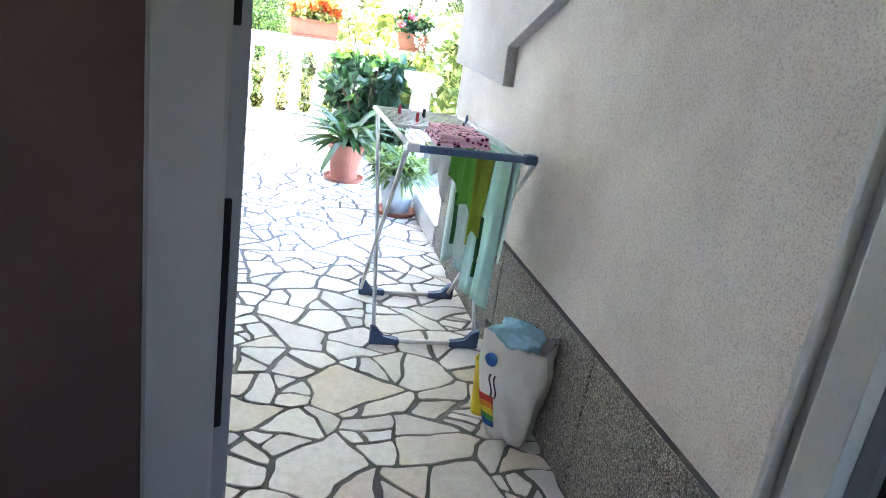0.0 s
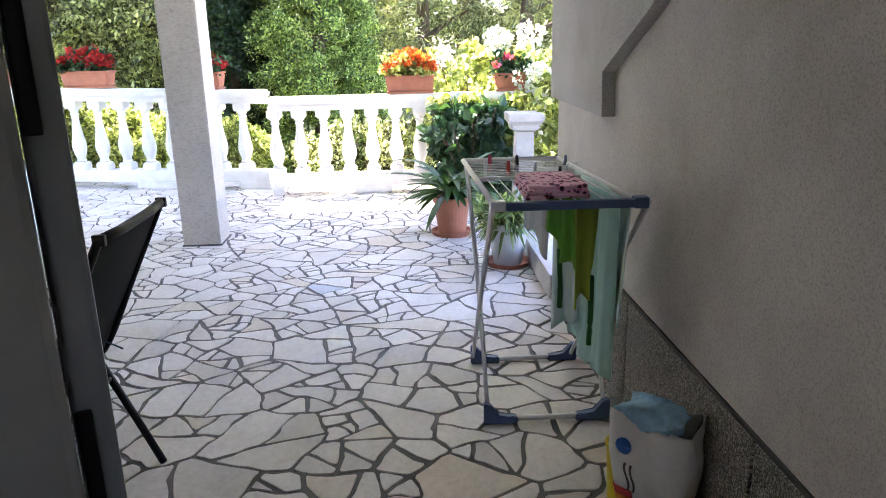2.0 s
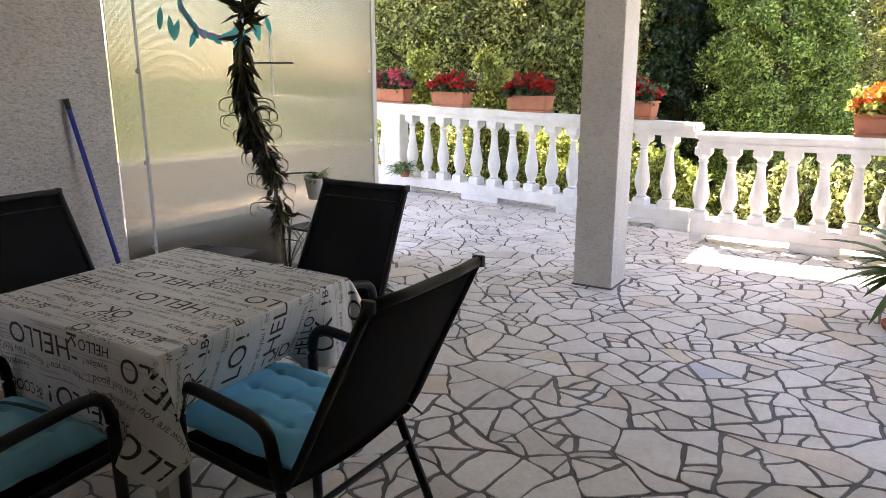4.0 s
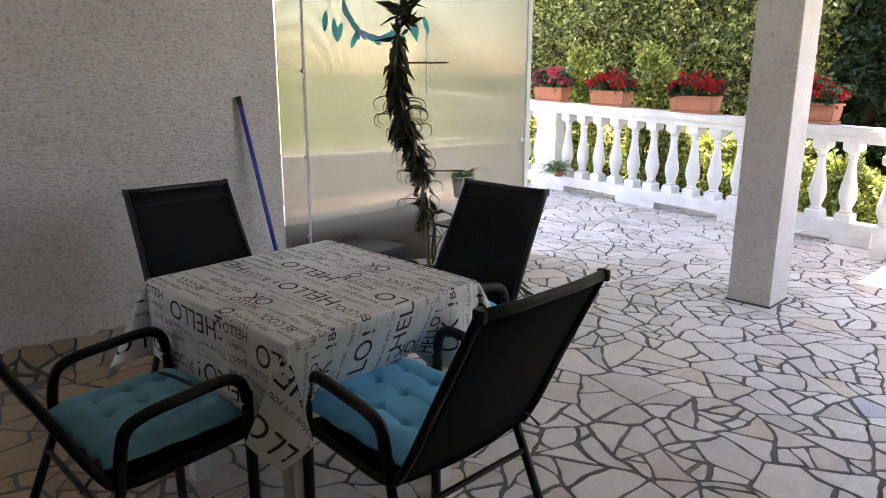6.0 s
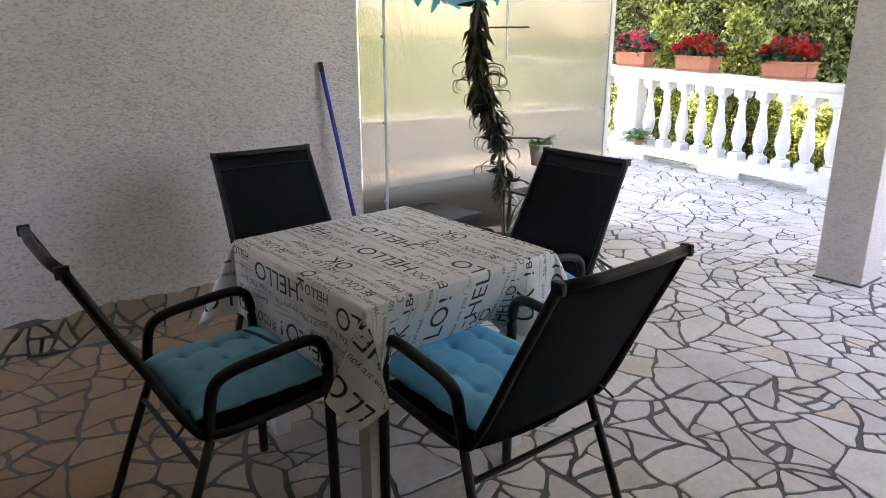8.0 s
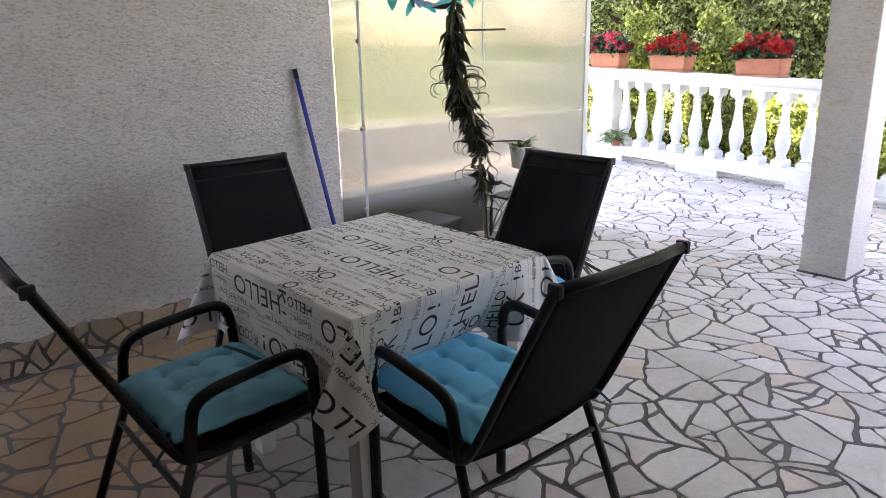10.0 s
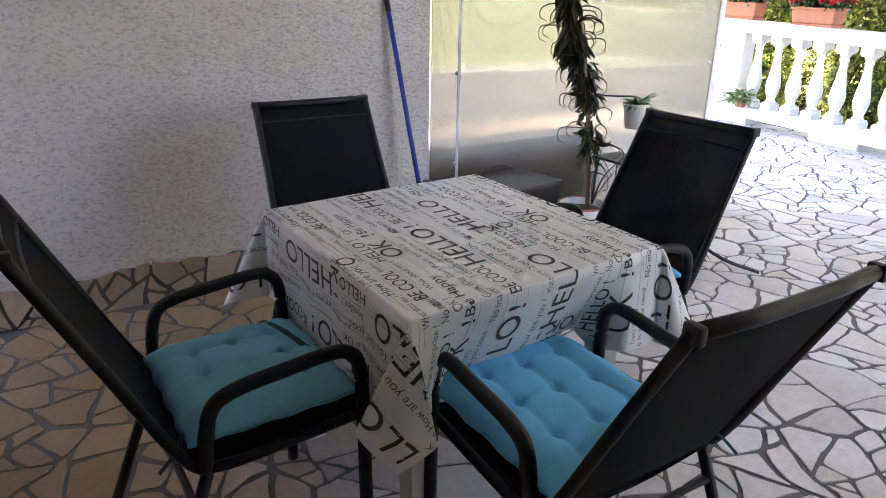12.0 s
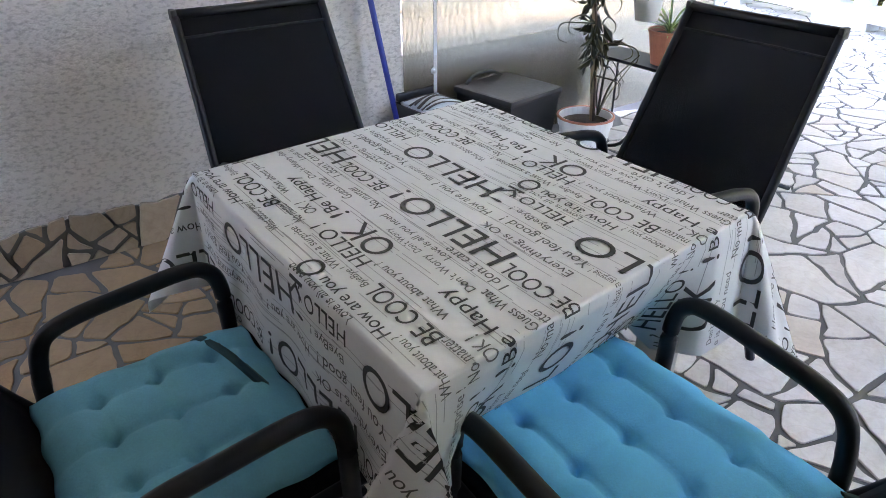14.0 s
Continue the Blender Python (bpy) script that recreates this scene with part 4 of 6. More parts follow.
def print_words(items, name, mat):
    """items: (text, x of its start, y of its foot, width, height); words read towards -x, their feet towards +y; a negative height turns one to read towards -y, its feet towards -x."""
    bm = bmesh.new()
    for text, x, y, w_, h_ in items:
        if x < TX0 - DROP or x - w_ > TX1 + DROP or y < TY0 - DROP or y - h_ > TY1 + DROP:
            continue
        if h_ < 0 and (y - w_ < TY0 - DROP or y > TY1 + DROP):
            continue
        co, fs = word_mesh(text)
        if h_ > 0:
            vs = [bm.verts.new((x - c[0] * w_, y - c[1] * h_, 0)) for c in co]
        else:
            vs = [bm.verts.new((x - c[1] * h_, y - c[0] * w_, 0)) for c in co]
        for f in fs:
            try:
                bm.faces.new([vs[k] for k in f])
            except ValueError:
                pass
    for axis, at in ((0, TX0), (0, TX1), (1, TY0), (1, TY1)):
        for off in (0.0, 0.012, -0.04, 0.04, -0.08, 0.08, 0.12, -0.12, -0.16, 0.16, 0.2, -0.2):
            co = [0, 0, 0]
            co[axis] = at + off
            no = [0, 0, 0]
            no[axis] = 1
            bmesh.ops.bisect_plane(bm, geom=[*bm.verts, *bm.edges, *bm.faces], plane_co=co, plane_no=no)
    if not bm.verts:
        bm.free()
        return None
    lim = DROP - 0.006
    dead = [v for v in bm.verts if v.co.x < TX0 - lim or v.co.x > TX1 + lim or v.co.y < TY0 - lim or v.co.y > TY1 + lim]
    bmesh.ops.delete(bm, geom=dead, context="VERTS")
    if not bm.verts:
        bm.free()
        return None
    for v in bm.verts:
        v.co = drape(v.co.x, v.co.y, 0.0016)
    return part(name, bm, mat, cloth)


big, small = [], []
PU, PV = 0.525, 0.495
for iu in range(-2, 3):
    for iv in range(-2, 3):
        x, y = -1.272 + iu * PU, iv * PV
        big += [("HELLO", x, 2.266 + y, 0.285, 0.064), ("!", x - 0.305, 2.26 + y, 0.012, 0.05), ("BE COOL", x - 0.353, 2.239 + y, 0.16, 0.034),
                ("HELLO", x - 0.20, 2.416 + y, 0.295, 0.062), ("OK", x - 0.145, 2.122 + y, 0.115, 0.056), ("!", x - 0.305, 2.118 + y, 0.011, 0.04),
                ("BE COOL", x + 0.097, 2.036 + y, 0.17, 0.035), ("OK !", x - 0.205, 2.49 + y, 0.125, -0.047), ("Be Happy", x - 0.33, 2.118 + y, 0.19, 0.036),
                ("How are you ?", x + 0.045, 1.988 + y, 0.21, 0.032), ("HELLO !", x - 0.02, 2.428 + y, 0.15, 0.03), ("HELLO !", x - 0.135, 2.062 + y, 0.165, 0.033)]
        small += [("You feel good !", x + 0.1, 2.348 + y, 0.21, 0.03), ("How are you ?", x - 0.14, 2.338 + y, 0.17, 0.028), ("Everything is OK", x + 0.1, 2.304 + y, 0.22, 0.025),
                  ("ByeBye !", x - 0.03, 2.383 + y, 0.1, 0.022), ("I don't care", x + 0.06, 2.192 + y, 0.15, 0.022), ("Love is all you need", x - 0.06, 2.176 + y, 0.2, 0.022),
                  ("No matter", x - 0.29, 2.182 + y, 0.11, 0.021), ("Don't Worry", x - 0.11, 2.15 + y, 0.1, 0.02), ("What about you ?", x + 0.065, 2.078 + y, 0.19, 0.023),
                  ("What a surprise !", x - 0.155, 2.02 + y, 0.18, 0.023), ("Guess What", x - 0.36, 2.158 + y, 0.12, 0.021),
                  ("OK !", x - 0.35, 2.075 + y, 0.055, 0.024), ("ByeBye !", x - 0.08, 2.026 + y, 0.07, 0.02), ("What about you ?", x - 0.335, 1.995 + y, 0.135, 0.024),
                  ("No matter", x - 0.335, 2.04 + y, 0.09, 0.022), ("Don't Worry", x + 0.035, 2.15 + y, 0.13, 0.022),
                  ("What a surprise !", x - 0.325, 2.338 + y, 0.09, 0.022), ("Love is all you need", x - 0.02, 2.456 + y, 0.19, 0.02)]
for item in big:
    print_words([item], "printed_word", M_PRINT)
tagged(print_words(small, "small_print", M_SMALLPRINT), "small black printed phrases", kind="stuff")
bm = bmesh.new()
rngl = random.Random(9)
for k in range(300):
    y = TY0 - DROP + 0.02 + rngl.random() * (TY1 - TY0 + DROP)
    x = TX0 + rngl.random() * (TX1 - TX0 + 0.02)
    w_ = rngl.uniform(0.08, 0.2)
    n = int(w_ / 0.02)
    for i in range(n):
        x0, x1 = x + i * 0.02, x + i * 0.02 + 0.021
        q = [bm.verts.new(drape(a, b, 0.0011)) for a, b in ((x0, y), (x1, y), (x1, y + 0.0017), (x0, y + 0.0017))]
        bm.faces.new(q)
tagged(part("fine_print", bm, M_FAINT, cloth), "faint grey printed lines of tiny unreadable text", kind="stuff")


# ---- clothes rack ----
Z_RACK = 0.952


def clothes_rack():
    rk = thing("clothes_rack", "folding clothes rack of white tube with slate blue plastic", "clothes rack")
    X0, X1, Y0, Y1, YM, Z = 0.462, 0.85, 2.19, 3.21, 2.7, Z_RACK
    ZB, ZM = Z - 0.036, Z - 0.018
    for x in (X0, X1):
        part("side_tube", tubes(([(x, Y0 + 0.005, Z), (x, Y1, ZB)], 0.0095)), M_RACK, rk, smooth=True)
    part("end_tube", tubes(([(X0, Y1, ZB), (X1, Y1, ZB)], 0.0095)), M_RACK, rk, smooth=True)
    part("middle_bar", tubes(([(X0, YM, ZM - 0.003), (X1, YM, ZM - 0.003)], 0.008)), M_RACK, rk, smooth=True)
    front = part("front_bar", boxes(((X0 + 0.03, Y0 - 0.012, Z - 0.016), (X1 + 0.01, Y0 + 0.01, Z + 0.008)), bevel=0.006), M_RACKBLUE, rk, "slate blue plastic front bar")
    part("corner_cap", boxes(((X0 - 0.012, Y0 - 0.014, Z - 0.016), (X0 + 0.03, Y0 + 0.02, Z + 0.012)), bevel=0.006), M_RACK, front)
    part("corner_cap", boxes(((X1 - 0.01, Y0 - 0.016, Z - 0.018), (X1 + 0.03, Y0 + 0.02, Z + 0.013)), bevel=0.006), M_RACKBLUE, front)
    for k in range(1, 11):
        y = YM + k * 0.046
        zw = Z - 0.036 * (y - Y0) / (Y1 - Y0) - 0.002
        part("wire", tubes(([(X0, y, zw), (X1, y, zw)], 0.0022), seg=6), M_RACK, rk)
    for k in range(1, 10):
        x = X0 + k * 0.0395
        part("wire", tubes(([(x, Y0, Z - 0.004), (x, YM, ZM - 0.004)], 0.0022), seg=6), M_RACK, rk)
    for x, s in ((0.505, 1), (0.945, -1)):
        part("leg", tubes((smooth_path([(x - 0.0, 2.72, 0.03), (x - 0.015, 2.93, 0.5), (x - 0.035, 3.15, ZB - 0.01)], 4), 0.009)), M_RACK, rk, smooth=True)
        part("leg", tubes((smooth_path([(x - 0.008, 3.24, 0.03), (x - 0.02, 2.80, 0.45), (x - 0.04, 2.25, Z - 0.015)], 4), 0.009)), M_RACK, rk, smooth=True)
    for y in (2.715, 3.245):
        bar = part("foot_bar", tubes(([(0.505, y, 0.016), (0.945, y, 0.016)], 0.011)), M_RACK, rk, smooth=True)
        for x, s in ((0.505, 1), (0.945, -1)):
            bm = bmesh.new()
            prism(bm, [(x - s * 0.017, 0.0), (x + s * 0.11, 0.0), (x + s * 0.11, 0.028), (x + s * 0.04, 0.034), (x + s * 0.013, 0.075), (x - s * 0.017, 0.085)], "y", y - 0.015, y + 0.015)
            bmesh.ops.bevel(bm, geom=list(bm.edges), offset=0.004, segments=2, affect="EDGES")
            part("foot", bm, M_RACKBLUE, bar, "slate blue plastic foot corner")


clothes_rack()


def hanging(name, x0, x1, y0, y1, ztop, zlow, mat, label, category, folds, depth, seed, taper=0.0, ragged=0.03):
    """Laundry hung from the rack between two places, with soft folds."""
    rg = random.Random(seed)
    ph = [rg.uniform(0, 6.28) for _ in range(4)]

    def fn(u, v):
        x, y = x0 + (x1 - x0) * u, y0 + (y1 - y0) * u
        n = Vector((-(y1 - y0), x1 - x0, 0)).normalized()
        shrink = 1 - taper * v
        cx, cy = (x0 + x1) / 2, (y0 + y1) / 2
        x, y = cx + (x - cx) * shrink, cy + (y - cy) * shrink
        low = zlow + ragged * math.sin(3.1 * u + ph[0]) + ragged * 0.5 * math.sin(9 * u + ph[1])
        off = depth * (math.sin(folds * 6.28 * u + ph[2] + 0.8 * v) + 0.4 * math.sin(folds * 13 * u + ph[3])) * (0.25 + 0.75 * v)
        return (x + n.x * off, y + n.y * off, ztop + (low - ztop) * v)

    th = thing(name, label, category, group="laundry on the rack")
    solid_sheet("fabric", 40, 16, fn, 0.003, mat, th)
    return th


hanging("white_shirt", 0.6, 0.675, 2.56, 2.46, 0.945, 0.77, M_WHITECLOTH, "small white cotton laundry hanging from the rack", "laundry", 2, 0.008, 3, 0.25, 0.05)
hanging("green_shirt", 0.645, 0.715, 2.40, 2.27, 0.945, 0.76, M_GREEN, "bright green shirt hanging from the rack", "shirt", 2, 0.012, 4, 0.1, 0.05)
lime = hanging("lime_shirt", 0.69, 0.768, 2.24, 2.26, 0.945, 0.70, M_LIME, "yellow-green shirt hanging from the rack", "shirt", 1.5, 0.014, 5, 0.25, 0.06)
part("tie", tubes((smooth_path([(0.752, 2.26, 0.72), (0.756, 2.27, 0.6), (0.755, 2.275, 0.50)], 4), 0.008)), M_GREENTAPE, lime, "dark green hanging tape")
part("tie", tubes((smooth_path([(0.675, 2.34, 0.78), (0.682, 2.35, 0.66), (0.684, 2.36, 0.59)], 4), 0.008)), M_GREENTAPE, lime, "dark green hanging tape")
hanging("mint_towel", 0.70, 0.795, 2.55, 2.48, 0.945, 0.47, M_TOWEL2, "pale mint towel hanging low from the rack", "towel", 1.5, 0.012, 6, 0.05, 0.02)
hanging("mint_towel", 0.765, 0.832, 2.60, 2.29, 0.945, 0.385, M_TOWEL, "mint green towel hanging low beside the wall", "towel", 2.5, 0.016, 7, 0.22, 0.03)
hanging("mint_towel", 0.815, 0.862, 2.75, 2.26, 0.945, 0.56, M_TOWEL2, "pale mint towel hanging behind the others", "towel", 2.5, 0.012, 8, 0.08, 0.02)

fl = thing("folded_fleece", "folded pink spotted fleece lying on the rack", "folded cloth")
for k in range(3):
    bm = boxes(((0.552 + 0.004 * k, 2.215 + 0.005 * k, Z_RACK + 0.006 + 0.0125 * k), (0.73 - 0.003 * k, 2.45, Z_RACK + 0.018 + 0.0125 * k)), bevel=0.0055)
    bmesh.ops.subdivide_edges(bm, edges=bm.edges, cuts=2, use_grid_fill=True)
    for v in bm.verts:
        v.co.z += 0.003 * math.sin(31 * v.co.x + 2 * k) * math.sin(23 * v.co.y)
    part("fold", bm, M_LEOPARD, fl, smooth=True)
for k, (x, y) in enumerate(((0.52, 2.93), (0.6, 2.886), (0.66, 3.07), (0.75, 2.7), (0.765, 2.7), (0.84, 3.02), (0.56, 3.114), (0.69, 2.84))):
    pin = thing("clothes_peg", "small plastic clothes peg on a wire", "clothes peg", pose(x, y, Z_RACK - 0.036 * (y - 2.19) / 1.02 - 0.002, 0, 0, 20 * k), group="pegs on the rack")
    for s in (-1, 1):
        bm = boxes(((-0.005, s * 0.004 - 0.003, -0.03), (0.005, s * 0.004 + 0.003, 0.035)), bevel=0.002)
        bmesh.ops.rotate(bm, verts=bm.verts, cent=(0, 0, 0), matrix=Matrix.Rotation(radians(6 * s), 3, "X"))
        part("jaw", bm, (M_WHITECLOTH, M_RED, M_BLACKPL, M_BLACKPL, M_WHITECLOTH, M_RACKBLUE, M_FLOWER_PINK, M_WHITECLOTH)[k], pin)


# ---- carrier bag ----
def carrier_bag():
    bag = thing("carrier_bag", "full white carrier bag with a rainbow corner, leaning on the plinth", "bag", pose(0.905, 2.04, 0, 0, 0, -38))

    def shell(u, v):
        a = 2 * math.pi * u
        c, s = math.cos(a), math.sin(a)
        sq = 1 / max(abs(c), abs(s)) ** 0.75
        w, d = 0.066 + 0.058 * min(1, v * 1.4) ** 0.8, 0.045 + 0.02 * math.sin(math.pi * v)
        cr = 0.008 * math.sin(7 * a + 9 * v) + 0.007 * math.sin(13 * v + 3 * a) + 0.006 * abs(math.sin(5 * a - 11 * v))
        return (c * sq * w * (1 + cr * 3) - 0.02 * v, s * sq * d * (1 + cr * 4) + cr, 0.004 + 0.375 * v + (0.03 * math.sin(2 * a + 1) if v > 0.95 else 0))

    bm = grid(bmesh.new(), 48, 20, shell)
    bmesh.ops.remove_doubles(bm, verts=bm.verts, dist=0.0005)
    bmesh.ops.holes_fill(bm, edges=[e for e in bm.edges if e.is_boundary and e.verts[0].co.z < 0.1])
    shell_ob = part("shell", bm, M_BAG, bag, smooth=True)

    def patch(name, u0, u1, v0, v1, mat, lab="", slope=0.0, wave=0.0, disc=False):
        def fn(u, v):
            if disc:
                a, r = 2 * math.pi * u, 0.5 * (1 - v)
                u, v = 0.5 + r * math.cos(a), 0.5 + r * math.sin(a)
            p = Vector(shell(u0 + (u1 - u0) * u + wave * math.sin(6.3 * v), v0 + (v1 - v0) * v - slope * u))
            return p + Vector((p.x, p.y * 2.5, 0)).normalized() * 0.004
        solid_sheet(name, 14, 6, fn, 0.0015, mat, shell_ob, lab)

    for k, mt in enumerate((M_BLUEP, M_GREENP, M_YELLOW, M_ORANGE, M_RED)):
        patch("stripe", 0.50, 0.685, 0.20 + 0.062 * k, 0.261 + 0.062 * k, mt, "stripe of the printed rainbow", slope=0.09)
    patch("badge", 0.645, 0.695, 0.72, 0.85, M_BLUEP, "round dark printed mark", disc=True)
    for du in (0.0, 0.02):
        patch("print_line", 0.668 + du, 0.675 + du, 0.42, 0.64, M_PRINT, "thin dark printed wavy line", wave=0.006)

    def lump(u, v):
        a, b = 2 * math.pi * u, math.pi * v
        r = 0.86 + 0.12 * math.sin(3 * a + 2 * b) + 0.22 * (1 - abs(math.sin(3 * b + 1.5 * a)) ** 0.6) + 0.12 * (1 - abs(math.sin(4 * a - 5 * b)) ** 0.7) * math.sin(b)
        return (-0.03 + 0.095 * r * math.cos(a) * math.sin(b), 0.05 * r * math.sin(a) * math.sin(b), 0.37 + 0.068 * r * math.cos(b))

    bm = grid(bmesh.new(), 72, 36, lump)
    bmesh.ops.remove_doubles(bm, verts=bm.verts, dist=0.001)
    part("stuffed_cloth", bm, M_BLUECLOTH, bag, "crumpled light blue cloth stuffed in the bag", smooth=True)
    yl = thing("yellow_tub", "small yellow plastic tub behind the bag", "tub", pose(0.845, 2.2, 0))
    part("tub_body", lathe(bmesh.new(), [(0.03, 0.0), (0.032, 0.01), (0.042, 0.2), (0.046, 0.205), (0.046, 0.215), (0.04, 0.213), (0.03, 0.02)], 20), M_YELLOW, yl, smooth=True)


carrier_bag()


# ---- corner by the wall: broom, bins, potted plants ----
broom = thing("broom", "blue broom handle leaning on the plaster wall", "broom")
stick = part("handle", tubes(([(-2.93, 3.14, 0.05), (-3.105, 2.99, 1.25)], 0.0125)), M_BROOM, broom, smooth=True)
part("handle_tip", tubes(([(-3.1028, 2.9919, 1.235), (-3.110, 2.986, 1.285)], 0.0145)), M_BLACKPL, stick, "black plastic tip")
part("head", boxes(((-3.05, 3.04, 0.0), (-2.83, 3.2, 0.06)), bevel=0.015), M_BLACKPL, broom, "dark bristle head")

bin1 = thing("lidded_bin", "brown-black plastic bin with a sloping lid", "bin", pose(-2.9, 3.66, 0, 0, 0, 8))
part("bin_body", lathe(bmesh.new(), [(0.13, 0.0), (0.135, 0.01), (0.165, 0.36)], square=True), M_BLACKPL, bin1)
lid = part("lid", boxes(((-0.175, -0.175, 0.362), (0.175, 0.175, 0.392)), bevel=0.012), M_LID, bin1, "glossy brown-black lid")
part("lid_handle", tubes((smooth_path([(-0.15, -0.12, 0.39), (-0.16, -0.05, 0.42), (-0.16, 0.05, 0.42), (-0.15, 0.12, 0.39)], 4), 0.008)), M_BLACKPL, lid)
crate = thing("plastic_crate", "black plastic crate holding a striped bag", "crate", pose(-2.97, 3.31, 0, 0, 0, 5))
part("crate_body", boxes(((-0.15, -0.12, 0.0), (0.15, 0.12, 0.012)), ((-0.15, -0.12, 0.0121), (-0.142, 0.12, 0.35)), ((0.142, -0.12, 0.0121), (0.15, 0.12, 0.35)), ((-0.1419, -0.12, 0.0121), (0.1419, -0.112, 0.35)), ((-0.1419, 0.112, 0.0121), (0.1419, 0.12, 0.35))), M_BLACKPL, crate)
part("crate_handle", boxes(((-0.158, -0.1, 0.352), (-0.135, 0.1, 0.385)), bevel=0.006), M_BLACKPL, crate)
zb = thing("striped_bag", "pale bag with black zebra stripes in the crate", "bag", pose(-2.97, 3.31, 0, 0, 0, 5))
def zfn(u, v):
    return ((u - 0.5) * 0.25, (v - 0.5) * 0.2, 0.355 + 0.03 * math.sin(math.pi * u) * math.sin(math.pi * v) + 0.006 * math.sin(20 * u))
solid_sheet("bag_cloth", 16, 12, zfn, 0.15, M_ZEBRA, zb)
bm = bmesh.new()
for k in range(7):
    c = 0.1 + 0.13 * k
    pts = [Vector(zfn(c + 0.04 * math.sin(3 * v / 8 + k), v / 8)) + Vector((0, 0, 0.0035)) for v in range(9)]
    tube(bm, pts, 0.009 if k % 2 else 0.006, 6, 0.25)
part("stripes", bm, M_PRINT, zb, "black zebra stripes")
wp = thing("plant_pot", "white plastic pot behind the chair", "pot", pose(-2.93, 2.86, 0))
part("pot_body", lathe(bmesh.new(), [(0.06, 0.0), (0.085, 0.3), (0.095, 0.3), (0.095, 0.33), (0.085, 0.33), (0.08, 0.29)], 22), M_WHITEPOT, wp, smooth=True)


def pot(name, label, m, r0, r1, h, mat, saucer=None, group="", rim=0.012):
    t = thing(name, label, "plant pot", m, group)
    part("pot_body", lathe(bmesh.new(), [(r0, 0.012), (r1 - rim * 0.6, h - 0.04), (r1, h - 0.04), (r1 + rim * 0.3, h), (r1 - rim * 0.7, h), (r1 - rim, h - 0.05)], 28), mat, t, smooth=False)
    part("soil", lathe(bmesh.new(), [(r1 - rim * 1.2, h - 0.05), (r1 - rim * 1.2, h - 0.032), (0.02, h - 0.022)], 20), M_SOIL, t, "dark potting soil")
    part("saucer", lathe(bmesh.new(), [(r0 + 0.02, 0.0), (r0 + 0.045, 0.0), (r0 + 0.055, 0.03), (r0 + 0.048, 0.03), (r0 + 0.035, 0.008)], 28), saucer or mat, t)
    return t


# tall wilted plant on a stake
PX, PY = -2.62, 3.88
tall = pot("potted_plant", "tall wilted plant tied to a bamboo stake in a white pot", pose(PX, PY, 0), 0.085, 0.122, 0.29, M_WHITEPOT)
part("rim_band", tubes(([(0.124 * math.cos(radians(a)), 0.124 * math.sin(radians(a)), 0.288) for a in range(0, 361, 15)], 0.006)), M_TERRA, tall, "brown pot rim")
part("stake", tubes(([(0.02, 0.02, 0.24), (0.0, -0.02, 0.8), (-0.03, -0.09, 1.22)], 0.009)), M_BAMBOO, tall, "pale bamboo stake", smooth=True)
stem = smooth_path([(0.03, 0.02, 0.25), (0.02, 0.0, 0.6), (-0.01, -0.05, 0.95), (-0.06, -0.13, 1.2), (-0.06, -0.15, 1.5), (-0.03, -0.11, 1.78), (-0.02, -0.09, 1.95)], 8)
bm = bmesh.new()
tube(bm, stem, 0.007, 6, taper=0.004)
part("stem", bm, M_BARK, tall)
rg = np.random.default_rng(11)


def wilted(name, n, t0, t1, size, aspect, spread, lift, seed, label):
    """Leaves gathered in whorls along a stretch of the stem."""
    whorls = rg.uniform(t0, t1, max(4, n // 12))
    pts, out = [], []
    for k in range(n):
        t = min(1.0, max(0.0, rg.choice(whorls) + rg.normal(0, 0.012)))
        p = stem[int(t * (len(stem) - 1))]
        a = rg.uniform(0, 6.28)
        r_ = rg.uniform(0.0, spread)
        pts.append((p.x + r_ * math.cos(a), p.y + r_ * math.sin(a), p.z))
        out.append((math.cos(a) * 0.8, math.sin(a) * 0.8, lift - rg.random()))
    leaf_cloud(name, np.array(pts), size, M_LEAF_WILT, tall, label, aspect, seed, out=np.array(out), fold=0.6)


wilted("drooping_leaves", 230, 0.42, 0.74, 0.115, 0.36, 0.03, -1.6, 4, "drooping dark dried leaves")
wilted("top_leaves", 90, 0.74, 1.0, 0.125, 0.3, 0.02, 0.75, 5, "dark green leaves at the top")
wilted("low_leaves", 210, 0.15, 0.42, 0.075, 0.36, 0.05, -0.7, 6, "curled brown leaves low on the stem")
curl = bmesh.new()
rg2 = random.Random(3)
for k in range(46):
    p = stem[rg2.randrange(5, 26)]
    a = rg2.uniform(0, 6.28)
    dx, dy = math.cos(a), math.sin(a)
    L = rg2.uniform(0.08, 0.19)
    rise = rg2.uniform(0.0, 0.07)
    tube(curl, smooth_path([p, p + Vector((dx * L * 0.5, dy * L * 0.5, rise)), p + Vector((dx * L, dy * L, rise * 0.6)), p + Vector((dx * L * 1.05, dy * L * 1.05, rise - 0.06)), p + Vector((dx * L * 0.8, dy * L * 0.8, rise - 0.08))], 4), 0.0045, 5, taper=0.0015)
tagged(part("dry_stalk", curl, M_LEAF_WILT, tall), "curled dry leaf stalks", kind="stuff")
ct = random.Random(8)
bm = bmesh.new()
for k in range(5):
    a = ct.uniform(-0.6, 1.9)
    tube(bm, smooth_path([(0.05, 0.02, 0.3), (0.1 * math.cos(a), 0.1 * math.sin(a), 0.36 + 0.2 * ct.random()), (0.2 * math.cos(a), 0.2 * math.sin(a), 0.45 + 0.25 * ct.random())], 4), 0.005, 5, taper=0.002)
